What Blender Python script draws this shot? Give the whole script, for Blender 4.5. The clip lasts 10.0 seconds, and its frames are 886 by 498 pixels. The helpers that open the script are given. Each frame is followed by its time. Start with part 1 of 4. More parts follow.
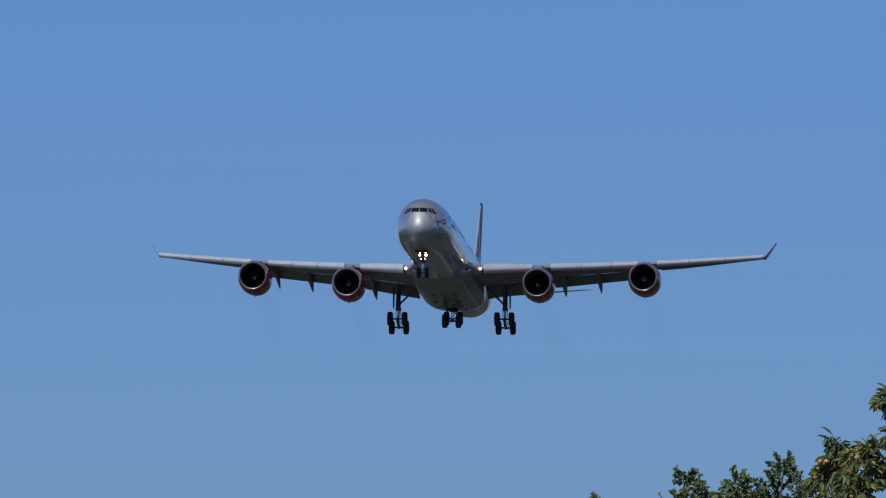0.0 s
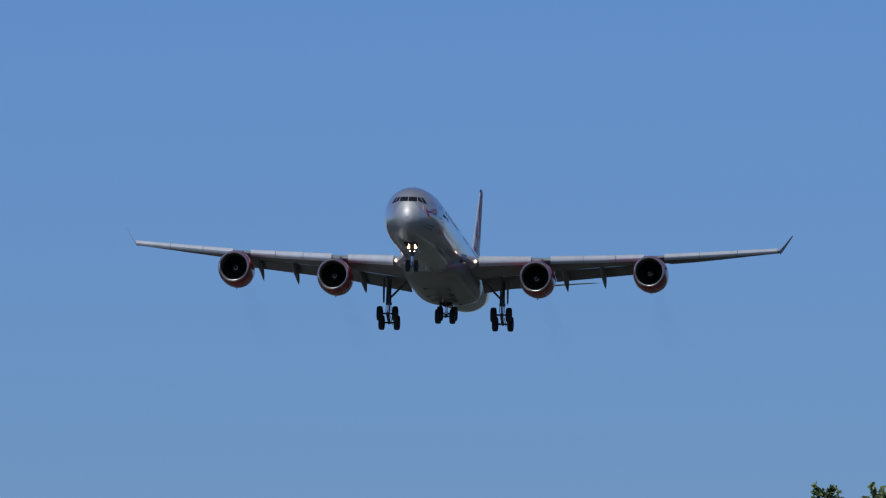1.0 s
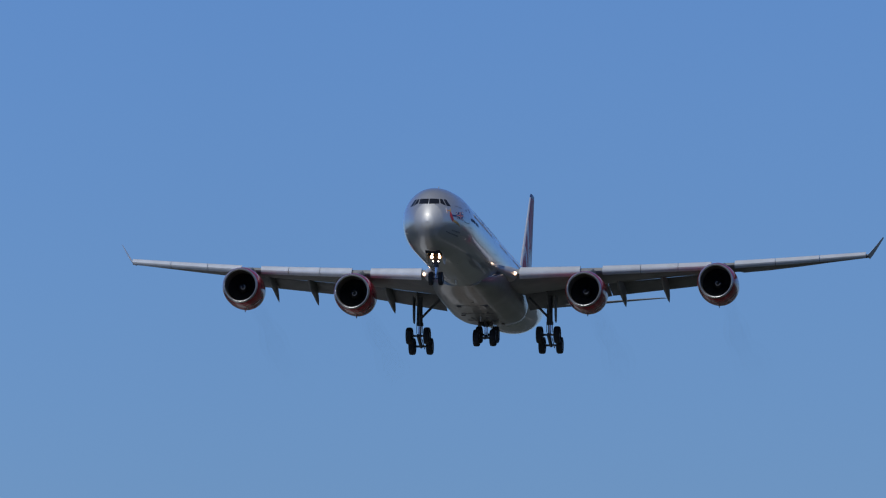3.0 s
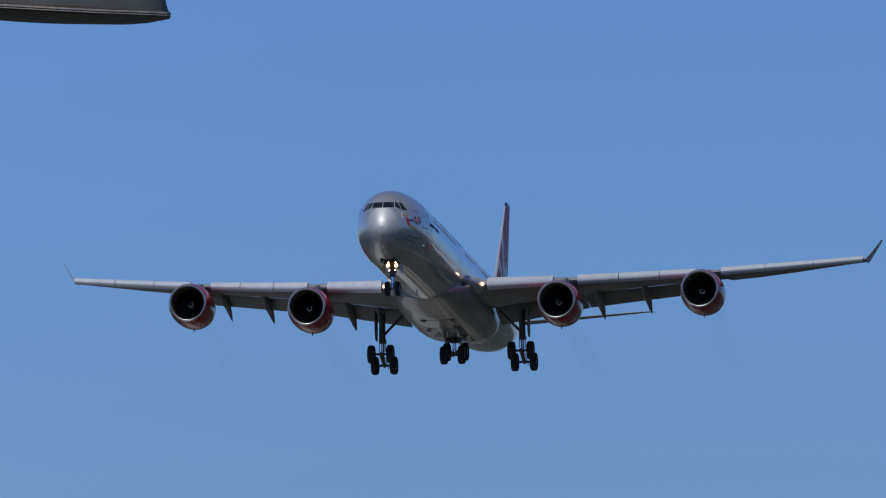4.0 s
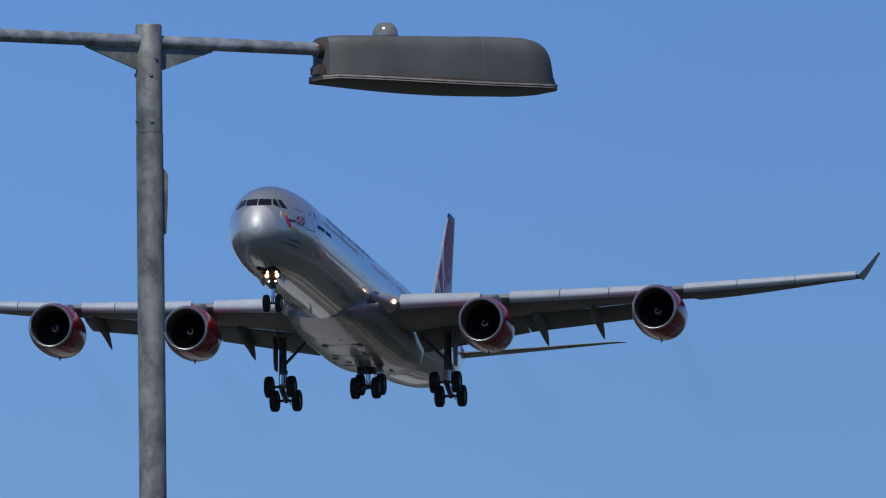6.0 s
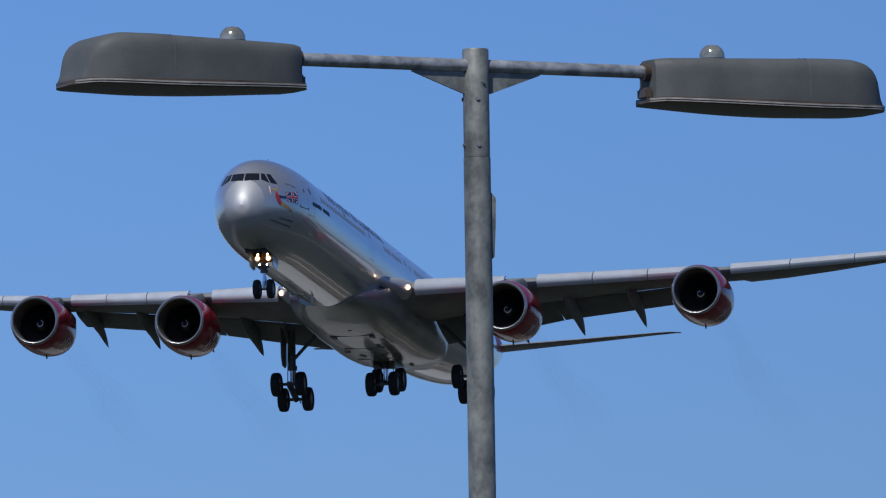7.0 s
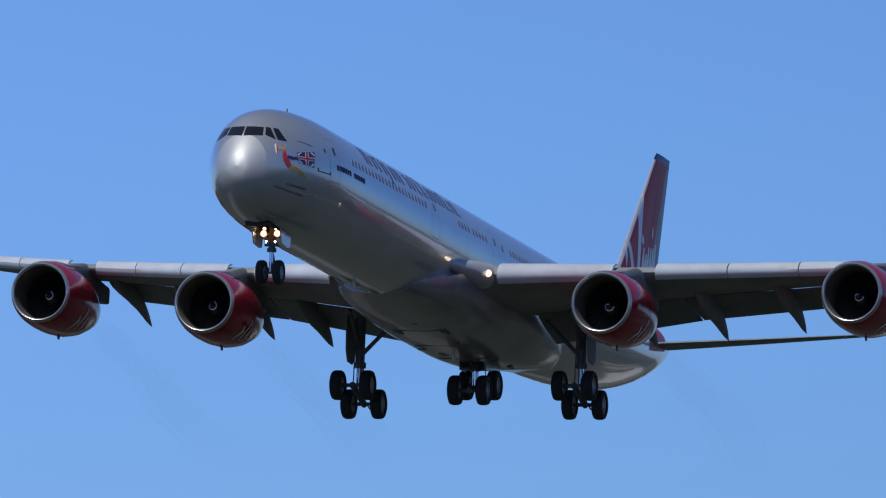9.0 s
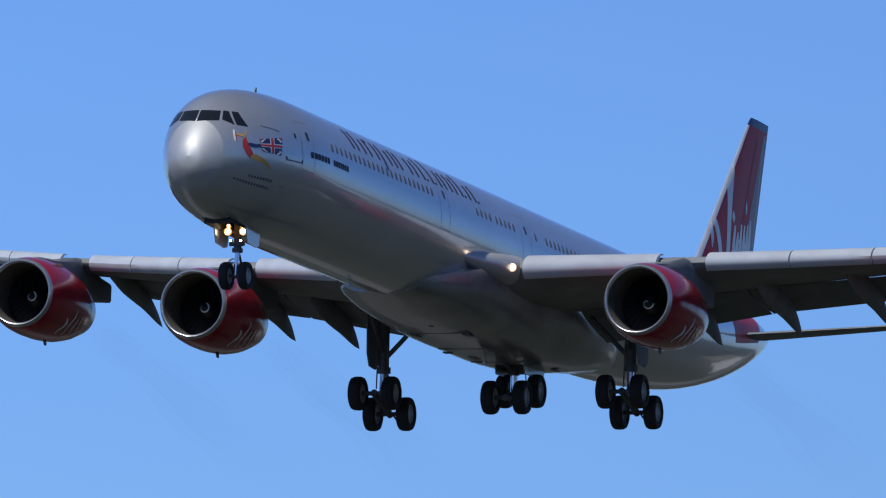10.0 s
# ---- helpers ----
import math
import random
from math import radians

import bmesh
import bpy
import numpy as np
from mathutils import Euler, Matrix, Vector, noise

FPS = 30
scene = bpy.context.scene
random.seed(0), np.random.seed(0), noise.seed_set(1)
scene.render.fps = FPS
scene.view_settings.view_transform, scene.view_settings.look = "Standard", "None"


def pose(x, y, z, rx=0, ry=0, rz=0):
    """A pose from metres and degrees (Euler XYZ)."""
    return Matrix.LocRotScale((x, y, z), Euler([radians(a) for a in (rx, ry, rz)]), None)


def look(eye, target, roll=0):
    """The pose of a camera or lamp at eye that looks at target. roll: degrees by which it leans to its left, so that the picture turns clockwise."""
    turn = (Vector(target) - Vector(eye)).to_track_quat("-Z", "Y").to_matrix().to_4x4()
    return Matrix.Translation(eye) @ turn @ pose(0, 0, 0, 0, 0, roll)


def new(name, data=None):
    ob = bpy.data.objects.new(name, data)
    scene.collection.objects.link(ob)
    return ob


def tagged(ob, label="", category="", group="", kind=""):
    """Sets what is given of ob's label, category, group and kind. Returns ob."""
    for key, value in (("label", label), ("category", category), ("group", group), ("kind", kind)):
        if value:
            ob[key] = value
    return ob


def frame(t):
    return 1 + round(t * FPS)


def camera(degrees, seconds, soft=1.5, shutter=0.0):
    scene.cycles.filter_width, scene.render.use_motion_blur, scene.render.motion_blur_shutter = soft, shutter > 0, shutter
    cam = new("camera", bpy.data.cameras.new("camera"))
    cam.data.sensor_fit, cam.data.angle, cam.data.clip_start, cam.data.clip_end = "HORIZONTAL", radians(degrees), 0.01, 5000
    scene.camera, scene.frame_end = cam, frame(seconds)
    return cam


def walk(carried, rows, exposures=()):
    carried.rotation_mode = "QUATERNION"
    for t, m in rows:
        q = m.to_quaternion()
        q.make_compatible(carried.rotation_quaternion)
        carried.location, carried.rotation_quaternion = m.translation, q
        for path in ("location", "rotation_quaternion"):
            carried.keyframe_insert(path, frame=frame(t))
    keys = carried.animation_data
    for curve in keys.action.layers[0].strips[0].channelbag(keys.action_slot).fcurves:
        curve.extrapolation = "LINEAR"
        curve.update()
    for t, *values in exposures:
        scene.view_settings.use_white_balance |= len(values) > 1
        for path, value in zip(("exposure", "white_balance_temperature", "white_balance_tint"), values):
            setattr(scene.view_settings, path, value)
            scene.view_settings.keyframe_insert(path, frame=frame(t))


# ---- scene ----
EYE = (0.0, 0.0, 1.6)


def aim(az, el, roll):
    a, e = radians(az), radians(el)
    d = Vector((-math.cos(a) * math.cos(e), -math.sin(a) * math.cos(e), math.sin(e)))
    return look(EYE, Vector(EYE) + d * 500, roll)


CAMERA_ROWS = [
    (0.0, 4.4410, 3.9880, -0.697),
    (0.5, 4.7817, 4.0374, -0.717),
    (1.0, 5.1357, 4.0749, -0.498),
    (1.5, 5.7292, 4.1407, -0.489),
    (2.0, 6.1932, 4.2062, -0.647),
    (2.5, 6.5606, 4.2654, -0.729),
    (3.0, 6.9279, 4.3541, -0.873),
    (3.5, 7.3020, 4.4561, -1.007),
    (4.0, 7.6984, 4.5224, -0.908),
    (4.5, 8.1255, 4.5372, -0.503),
    (5.0, 8.5867, 4.6558, -0.460),
    (5.5, 9.0746, 4.7834, -0.524),
    (6.0, 9.6272, 4.9097, -0.666),
    (6.5, 10.3441, 5.0014, -0.798),
    (7.0, 11.2676, 5.0480, -0.892),
    (7.5, 12.3057, 5.1295, -0.978),
    (8.0, 13.4346, 5.2160, -0.609),
    (8.5, 14.7384, 5.3235, -0.323),
    (9.0, 16.1667, 5.4830, -0.120),
    (9.5, 17.7835, 5.6139, -0.753),
    (10.0, 19.6079, 5.7229, -0.833),
]
FLIGHT_ROWS = [
    (0.0, -1099.80, -87.84, 81.51, -1.264, -3.822, -0.506),
    (0.5, -1064.80, -91.98, 80.34, -1.700, -3.636, -0.358),
    (1.0, -1029.82, -95.86, 79.01, -1.625, -3.521, -0.243),
    (1.5, -994.85, -99.51, 77.56, -1.739, -3.466, -0.158),
    (2.0, -959.90, -102.97, 76.03, -1.361, -3.464, -0.099),
    (2.5, -924.97, -106.27, 74.44, -1.199, -3.505, -0.061),
    (3.0, -890.06, -109.43, 72.83, -0.857, -3.577, -0.040),
    (3.5, -855.17, -112.49, 71.20, -0.378, -3.677, -0.033),
    (4.0, -820.29, -115.47, 69.58, 0.112, -3.788, -0.035),
    (4.5, -785.44, -118.41, 67.98, 0.572, -3.905, -0.043),
    (5.0, -750.60, -121.31, 66.39, 0.640, -4.018, -0.052),
    (5.5, -715.78, -124.23, 64.84, 0.509, -4.117, -0.058),
    (6.0, -680.98, -127.15, 63.29, 0.297, -4.196, -0.059),
    (6.5, -646.20, -130.14, 61.75, 0.358, -4.240, -0.048),
    (7.0, -611.43, -133.19, 60.21, 0.810, -4.244, -0.023),
    (7.5, -576.69, -136.33, 58.63, 0.314, -4.197, 0.021),
    (8.0, -541.96, -139.58, 57.00, -0.103, -4.089, 0.088),
    (8.5, -507.25, -142.79, 55.29, -0.971, -4.070, 0.450),
    (9.0, -472.56, -146.49, 53.46, -1.599, -3.657, 0.306),
    (9.5, -437.89, -150.09, 51.46, -2.524, -3.314, 0.640),
    (10.0, -403.24, -154.06, 49.26, -2.017, -2.873, 0.662),
]

cam = camera(4.4164, 10.0, soft=1.2)
walk(cam, [(t, aim(az, el, roll)) for t, az, el, roll in CAMERA_ROWS],
     exposures=[(0.0, -0.24), (2.5, -0.25), (5.0, -0.20), (6.5, -0.12), (8.0, -0.03), (9.0, 0.04), (10.0, 0.10)])

# ---- sky and sun ----
SUN_DIR = Vector((0.60, -0.12, 0.79)).normalized()
world = bpy.data.worlds.new("sky")
scene.world = world
world.use_nodes = True
wn, wl = world.node_tree.nodes, world.node_tree.links
sky = wn.new("ShaderNodeTexSky")
sky.sky_type = "NISHITA"
sky.sun_disc = False
sky.sun_elevation = math.asin(SUN_DIR.z)
sky.sun_rotation = math.atan2(SUN_DIR.x, SUN_DIR.y)
sky.air_density, sky.dust_density, sky.ozone_density = 1.0, 0.15, 4.0
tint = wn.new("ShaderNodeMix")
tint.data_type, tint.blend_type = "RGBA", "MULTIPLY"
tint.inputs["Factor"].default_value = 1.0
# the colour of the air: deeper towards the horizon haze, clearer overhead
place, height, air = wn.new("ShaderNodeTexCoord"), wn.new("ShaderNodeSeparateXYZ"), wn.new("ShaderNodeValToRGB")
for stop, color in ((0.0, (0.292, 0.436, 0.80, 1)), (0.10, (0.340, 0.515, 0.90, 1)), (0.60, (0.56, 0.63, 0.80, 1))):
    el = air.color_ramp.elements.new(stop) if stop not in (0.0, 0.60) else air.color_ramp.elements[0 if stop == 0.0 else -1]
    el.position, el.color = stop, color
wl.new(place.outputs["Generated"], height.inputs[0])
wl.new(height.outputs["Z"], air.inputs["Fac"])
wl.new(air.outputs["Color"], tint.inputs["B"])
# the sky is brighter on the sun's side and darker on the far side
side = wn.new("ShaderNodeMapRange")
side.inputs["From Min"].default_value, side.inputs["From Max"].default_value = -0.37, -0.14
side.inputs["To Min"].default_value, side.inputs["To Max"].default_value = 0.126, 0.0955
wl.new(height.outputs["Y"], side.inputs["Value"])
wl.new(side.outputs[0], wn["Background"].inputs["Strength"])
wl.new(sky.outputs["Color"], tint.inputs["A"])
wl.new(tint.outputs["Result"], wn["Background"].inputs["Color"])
sun_data = bpy.data.lights.new("sun", "SUN")
sun_data.energy, sun_data.angle, sun_data.color = 3.2, radians(0.5), (1.0, 0.98, 0.90)
sun = new("sun", sun_data)
sun.matrix_world = look(SUN_DIR * 100, (0, 0, 0))


# ---- materials ----
def material(name, color, rough=0.5, metal=0.0, vary=0.08, scale=3.0, bump=0.0, coat=0.0, grain=60.0, dark=None, spread=0.5, random_tint=0.0, spec=0.5, through_light=0.0, coat_ior=1.5, ripple=0.0, stretch=1.0):
    """A surface with broad stains, fine grain and relief."""
    m = bpy.data.materials.new(name)
    m.use_nodes = True
    n, l = m.node_tree.nodes, m.node_tree.links
    b = n["Principled BSDF"]
    b.inputs["Metallic"].default_value = metal
    b.inputs["Coat Weight"].default_value = coat
    b.inputs["Specular IOR Level"].default_value = spec
    b.inputs["Coat Roughness"].default_value = 0.06
    b.inputs["Coat IOR"].default_value = coat_ior
    tc = n.new("ShaderNodeTexCoord")
    broad, fine = n.new("ShaderNodeTexNoise"), n.new("ShaderNodeTexNoise")
    broad.inputs["Scale"].default_value, broad.inputs["Detail"].default_value = scale, 5
    fine.inputs["Scale"].default_value, fine.inputs["Detail"].default_value = grain, 3
    run = n.new("ShaderNodeMapping")
    run.inputs["Scale"].default_value = (1, 1, stretch)
    l.new(tc.outputs["Object"], run.inputs["Vector"])
    for t in (broad, fine):
        l.new(run.outputs["Vector"], t.inputs["Vector"])
    mixed = n.new("ShaderNodeMath")
    mixed.operation = "MULTIPLY_ADD"
    mixed.inputs[1].default_value = 0.3
    l.new(fine.outputs["Fac"], mixed.inputs[0])
    l.new(broad.outputs["Fac"], mixed.inputs[2])
    ramp = n.new("ShaderNodeValToRGB")
    ramp.color_ramp.elements[0].position, ramp.color_ramp.elements[1].position = 0.65 - spread / 2, 0.65 + spread / 2
    low = dark if dark else tuple(c * (1 - vary * 2) for c in color)
    high = color if dark else tuple(min(1, c * (1 + vary)) for c in color)
    ramp.color_ramp.elements[0].color, ramp.color_ramp.elements[1].color = (*low, 1), (*high, 1)
    l.new(mixed.outputs[0], ramp.inputs[0])
    out = ramp.outputs["Color"]
    if random_tint:
        info, hsv, mr = n.new("ShaderNodeNewGeometry"), n.new("ShaderNodeHueSaturation"), n.new("ShaderNodeMapRange")
        mr.inputs["To Min"].default_value, mr.inputs["To Max"].default_value = 1 - random_tint, 1 + random_tint
        l.new(info.outputs["Random Per Island"], mr.inputs["Value"])
        l.new(mr.outputs[0], hsv.inputs["Value"])
        l.new(out, hsv.inputs["Color"])
        out = hsv.outputs["Color"]
    l.new(out, b.inputs["Base Color"])
    if through_light:
        tr, mx = n.new("ShaderNodeBsdfTranslucent"), n.new("ShaderNodeMixShader")
        mx.inputs[0].default_value = through_light
        l.new(out, tr.inputs["Color"])
        l.new(b.outputs[0], mx.inputs[1])
        l.new(tr.outputs[0], mx.inputs[2])
        l.new(mx.outputs[0], n["Material Output"].inputs["Surface"])
    rr = n.new("ShaderNodeMapRange")
    rr.inputs["To Min"].default_value, rr.inputs["To Max"].default_value = max(0.02, rough * 0.8), min(1, rough * 1.2)
    l.new(mixed.outputs[0], rr.inputs["Value"])
    l.new(rr.outputs[0], b.inputs["Roughness"])
    if ripple:
        # the slight waviness of thin metal skin, seen in the lacquer's reflections
        wave, rp = n.new("ShaderNodeTexNoise"), n.new("ShaderNodeBump")
        wave.inputs["Scale"].default_value, wave.inputs["Detail"].default_value = 0.9, 2
        l.new(tc.outputs["Object"], wave.inputs["Vector"])
        rp.inputs["Strength"].default_value, rp.inputs["Distance"].default_value = 1.0, ripple
        l.new(wave.outputs["Fac"], rp.inputs["Height"])
        l.new(rp.outputs["Normal"], b.inputs["Coat Normal"])
    if bump:
        bp = n.new("ShaderNodeBump")
        bp.inputs["Strength"].default_value, bp.inputs["Distance"].default_value = bump, 0.02
        l.new(mixed.outputs[0], bp.inputs["Height"])
        l.new(bp.outputs["Normal"], b.inputs["Normal"])
    return m


def glow(name, color, power):
    m = bpy.data.materials.new(name)
    m.use_nodes = True
    b = m.node_tree.nodes["Principled BSDF"]
    b.inputs["Base Color"].default_value = (0.9, 0.9, 0.9, 1)
    b.inputs["Emission Color"].default_value = (*color, 1)
    b.inputs["Emission Strength"].default_value = power
    return m


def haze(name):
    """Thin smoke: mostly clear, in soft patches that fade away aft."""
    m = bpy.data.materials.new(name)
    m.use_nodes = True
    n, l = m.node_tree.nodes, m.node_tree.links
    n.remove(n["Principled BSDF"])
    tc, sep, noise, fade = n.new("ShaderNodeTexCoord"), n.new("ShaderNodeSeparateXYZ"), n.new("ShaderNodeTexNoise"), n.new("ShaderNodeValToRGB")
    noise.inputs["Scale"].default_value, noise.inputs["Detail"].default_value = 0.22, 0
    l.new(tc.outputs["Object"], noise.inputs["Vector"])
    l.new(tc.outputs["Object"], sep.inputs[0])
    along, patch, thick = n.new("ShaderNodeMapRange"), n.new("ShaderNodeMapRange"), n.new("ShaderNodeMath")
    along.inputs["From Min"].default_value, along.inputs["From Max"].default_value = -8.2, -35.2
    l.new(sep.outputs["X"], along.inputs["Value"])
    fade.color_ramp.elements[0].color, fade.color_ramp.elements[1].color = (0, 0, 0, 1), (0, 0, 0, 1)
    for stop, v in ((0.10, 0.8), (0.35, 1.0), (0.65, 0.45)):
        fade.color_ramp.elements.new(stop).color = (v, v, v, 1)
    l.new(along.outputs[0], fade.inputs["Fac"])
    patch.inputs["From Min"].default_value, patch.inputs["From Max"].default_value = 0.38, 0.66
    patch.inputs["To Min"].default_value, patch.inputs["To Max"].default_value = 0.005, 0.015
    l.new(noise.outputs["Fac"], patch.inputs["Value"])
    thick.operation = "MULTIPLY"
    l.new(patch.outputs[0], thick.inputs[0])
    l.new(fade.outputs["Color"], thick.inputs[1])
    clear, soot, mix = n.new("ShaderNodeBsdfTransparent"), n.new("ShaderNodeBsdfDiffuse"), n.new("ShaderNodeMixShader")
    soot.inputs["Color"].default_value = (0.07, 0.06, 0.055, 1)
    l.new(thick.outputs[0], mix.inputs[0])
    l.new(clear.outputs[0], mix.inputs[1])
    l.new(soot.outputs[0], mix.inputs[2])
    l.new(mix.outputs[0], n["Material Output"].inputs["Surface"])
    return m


SILVER = material("silver_paint", (0.52, 0.525, 0.535), 0.28, 0.60, 0.06, 0.35, grain=6, spec=0.3, coat=1.0, coat_ior=1.55, ripple=0.008)
RADOME = material("radome_paint", (0.51, 0.515, 0.525), 0.52, 0.56, 0.03, 0.6, grain=8, spec=0.3, coat=0.35)
FILLET = material("fillet_silver_paint", (0.50, 0.505, 0.515), 0.38, 0.4, 0.06, 0.6, grain=6, spec=0.3)
BELLY = material("belly_paint", (0.31, 0.31, 0.31), 0.30, 0.5, 0.15, 0.5, grain=5, spec=0.3, coat=0.4, coat_ior=1.5, ripple=0.007)
WING = material("wing_grey_paint", (0.22, 0.23, 0.24), 0.6, 0.0, 0.12, 0.8, grain=9, spec=0.12)
SLAT = material("slat_metal_paint", (0.61, 0.64, 0.68), 0.36, 0.3, 0.06, 0.9, grain=8, spec=0.4)
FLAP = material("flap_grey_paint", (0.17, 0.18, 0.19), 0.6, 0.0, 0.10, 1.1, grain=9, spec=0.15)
RED = material("red_lacquer", (0.31, 0.010, 0.026), 0.14, 0.0, 0.08, 0.8, grain=6, spec=0.45)
FIN_RED = material("fin_red_lacquer", (0.54, 0.012, 0.03), 0.45, 0.0, 0.10, 0.5, grain=5, spec=0.2, coat=0.08)
RUDDER_SHEEN = material("rudder_sky_sheen", (0.37, 0.27, 0.31), 0.4, 0.1, 0.14, 0.8, grain=6, spec=0.3)
WHITE = material("white_marking_paint", (0.76, 0.76, 0.78), 0.3, 0.0, 0.03, 2.0)
PURPLE = material("dark_purple_lettering", (0.055, 0.052, 0.12), 0.5, 0.0, 0.05, 2.0, spec=0.15)
NAVY = material("navy_marking_paint", (0.02, 0.03, 0.12), 0.35, 0.0, 0.05, 2.0)
SCARLET = material("scarlet_marking_paint", (0.55, 0.03, 0.03), 0.35, 0.0, 0.05, 2.0)
YELLOW = material("yellow_marking_paint", (0.65, 0.36, 0.08), 0.35, 0.0, 0.05, 2.0)
LINE = material("panel_line_grey", (0.12, 0.12, 0.13), 0.5, 0.0, 0.05, 2.0)
GLASS = material("dark_cockpit_glass", (0.012, 0.013, 0.016), 0.12, 0.0, 0.05, 2.0)
DOOR_GAP = material("door_gap_grey", (0.30, 0.305, 0.315), 0.5, 0.0, 0.05, 2.0)
CABIN = material("dull_cabin_pane", (0.13, 0.13, 0.155), 0.45, 0.0, 0.05, 2.0)
LIP = material("polished_inlet_lip", (0.46, 0.475, 0.50), 0.30, 0.85, 0.06, 1.5)
INLET = material("inlet_liner_grey", (0.10, 0.09, 0.078), 0.55, 0.0, 0.15, 2.0, spec=0.3)
FAN = material("titanium_fan_blades", (0.025, 0.025, 0.028), 0.45, 0.3, 0.1, 3.0)
SPINNER = material("black_spinner_paint", (0.02, 0.02, 0.022), 0.4, 0.0, 0.1, 3.0)
NOZZLE = material("heat_stained_nozzle", (0.25, 0.22, 0.19), 0.4, 0.9, 0.2, 2.5)
RUBBER = material("tyre_rubber", (0.018, 0.018, 0.019), 0.75, 0.0, 0.2, 4.0, bump=0.2, grain=30)
HUB = material("wheel_hub_grey", (0.42, 0.42, 0.43), 0.5, 0.3, 0.15, 6.0)
STEEL = material("gear_strut_grey", (0.11, 0.115, 0.12), 0.5, 0.3, 0.2, 3.0)
CHROME = material("oleo_chrome", (0.8, 0.8, 0.8), 0.15, 1.0, 0.03, 3.0)
WELL = material("wheel_well_dark", (0.05, 0.05, 0.05), 0.7, 0.0, 0.2, 2.0)
LIGHT = glow("landing_light_glow", (1.0, 0.88, 0.66), 14.0)
ROOT_LIGHT = glow("root_light_glow", (1.0, 0.88, 0.66), 3.5)
DIM_LIGHT = glow("side_light_glow", (1.0, 0.85, 0.6), 1.0)
AMBER_BLOOM = glow("lamp_bloom_glow", (1.0, 0.40, 0.08), 1.2)
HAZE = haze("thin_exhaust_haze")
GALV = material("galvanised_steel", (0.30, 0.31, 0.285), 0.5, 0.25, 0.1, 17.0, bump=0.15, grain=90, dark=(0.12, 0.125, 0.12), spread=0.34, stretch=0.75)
# the arms' mottle is paler and shinier than the column's
ARM = material("pale_mottled_galvanising", (0.62, 0.63, 0.62), 0.38, 0.5, 0.1, 20.0, bump=0.15, grain=90, dark=(0.26, 0.27, 0.28), spread=0.35)
LANTERN = material("lantern_grey_plastic", (0.112, 0.117, 0.116), 0.55, 0.0, 0.12, 9.0, bump=0.05, grain=120, spec=0.3)
LENS = material("lantern_lens_smoked", (0.115, 0.088, 0.072), 0.3, 0.0, 0.2, 8.0, spec=0.2)
SEAM = material("lantern_gasket_pale", (0.38, 0.355, 0.33), 0.6, 0.0, 0.2, 20.0)
DOME = material("photocell_silvered_dome", (0.42, 0.41, 0.34), 0.16, 0.55, 0.2, 30.0, coat=0.4)
BARK = material("grey_brown_bark", (0.13, 0.10, 0.075), 0.85, 0.0, 0.25, 6.0, bump=0.6, grain=40)
LEAF = material("fruit_tree_leaf", (0.175, 0.215, 0.08), 0.5, 0.0, 0.15, 3.0, random_tint=0.45, through_light=0.35)
LEAF_YELLOW = material("yellowed_leaf", (0.40, 0.33, 0.06), 0.5, 0.0, 0.15, 3.0, random_tint=0.35, through_light=0.35)
LEAF_SMALL = material("small_oval_leaf", (0.22, 0.285, 0.13), 0.5, 0.0, 0.15, 3.0, random_tint=0.5, through_light=0.3)
FRUIT = material("ripening_fruit_skin", (0.72, 0.47, 0.12), 0.45, 0.0, 0.1, 14.0, dark=(0.66, 0.28, 0.09), spread=0.5)
CONCRETE = material("pale_concrete", (0.11, 0.105, 0.095), 0.8, 0.0, 0.15, 0.05, bump=0.1, grain=2.0)
# colours of the unseen ground patches that the hull mirrors
BROWN = material("reflected_brown_ground", (0.115, 0.085, 0.055), 0.9, 0.0, 0.3, 0.15, bump=0.2, grain=2.5)
PALE = material("reflected_pale_ground", (0.40, 0.39, 0.365), 0.8, 0.0, 0.12, 0.08, bump=0.1, grain=2.0)
GRASS = material("dry_grass_field", (0.030, 0.031, 0.021), 0.9, 0.0, 0.1, 0.006, bump=0.3, grain=0.9, dark=(0.016, 0.022, 0.009), spread=0.5)


# ---- building helpers ----
def part(name, bm, mat, parent=None, label="", smooth=True):
    bmesh.ops.recalc_face_normals(bm, faces=bm.faces)
    me = bpy.data.meshes.new(name)
    bm.to_mesh(me)
    bm.free()
    me.materials.append(mat)
    if smooth:
        me.polygons.foreach_set("use_smooth", [True] * len(me.polygons))
        me.set_sharp_from_angle(angle=radians(38))
    ob = new(name, me)
    ob.parent = parent
    if label:
        tagged(ob, label)
    return ob


def twin(ob, m, parent=None):
    """Another object on the same mesh, placed at m in its parent's space."""
    o = new(ob.name.split(".")[0], ob.data)
    o.parent = parent if parent else ob.parent
    o.matrix_basis = m
    return o


def loft(rings, caps=True, bm=None):
    bm = bm if bm else bmesh.new()
    rows = [[bm.verts.new(p) for p in r] for r in rings]
    n = len(rows[0])
    for a, b in zip(rows, rows[1:]):
        for i in range(n):
            bm.faces.new((a[i], a[(i + 1) % n], b[(i + 1) % n], b[i]))
    if caps:
        bm.faces.new(rows[0])
        bm.faces.new(rows[-1])
    return bm


def turned(profile, axis="x", n=40, bm=None, caps=False, origin=(0, 0, 0)):
    """A profile of (along, radius) turned round an axis."""
    rings = []
    o = Vector(origin)
    for s, r in profile:
        ring = []
        for i in range(n):
            a = 2 * math.pi * i / n
            u, v = r * math.cos(a), r * math.sin(a)
            ring.append(o + Vector({"x": (s, u, v), "y": (u, s, v), "z": (u, v, s)}[axis]))
        rings.append(ring)
    return loft(rings, caps, bm)


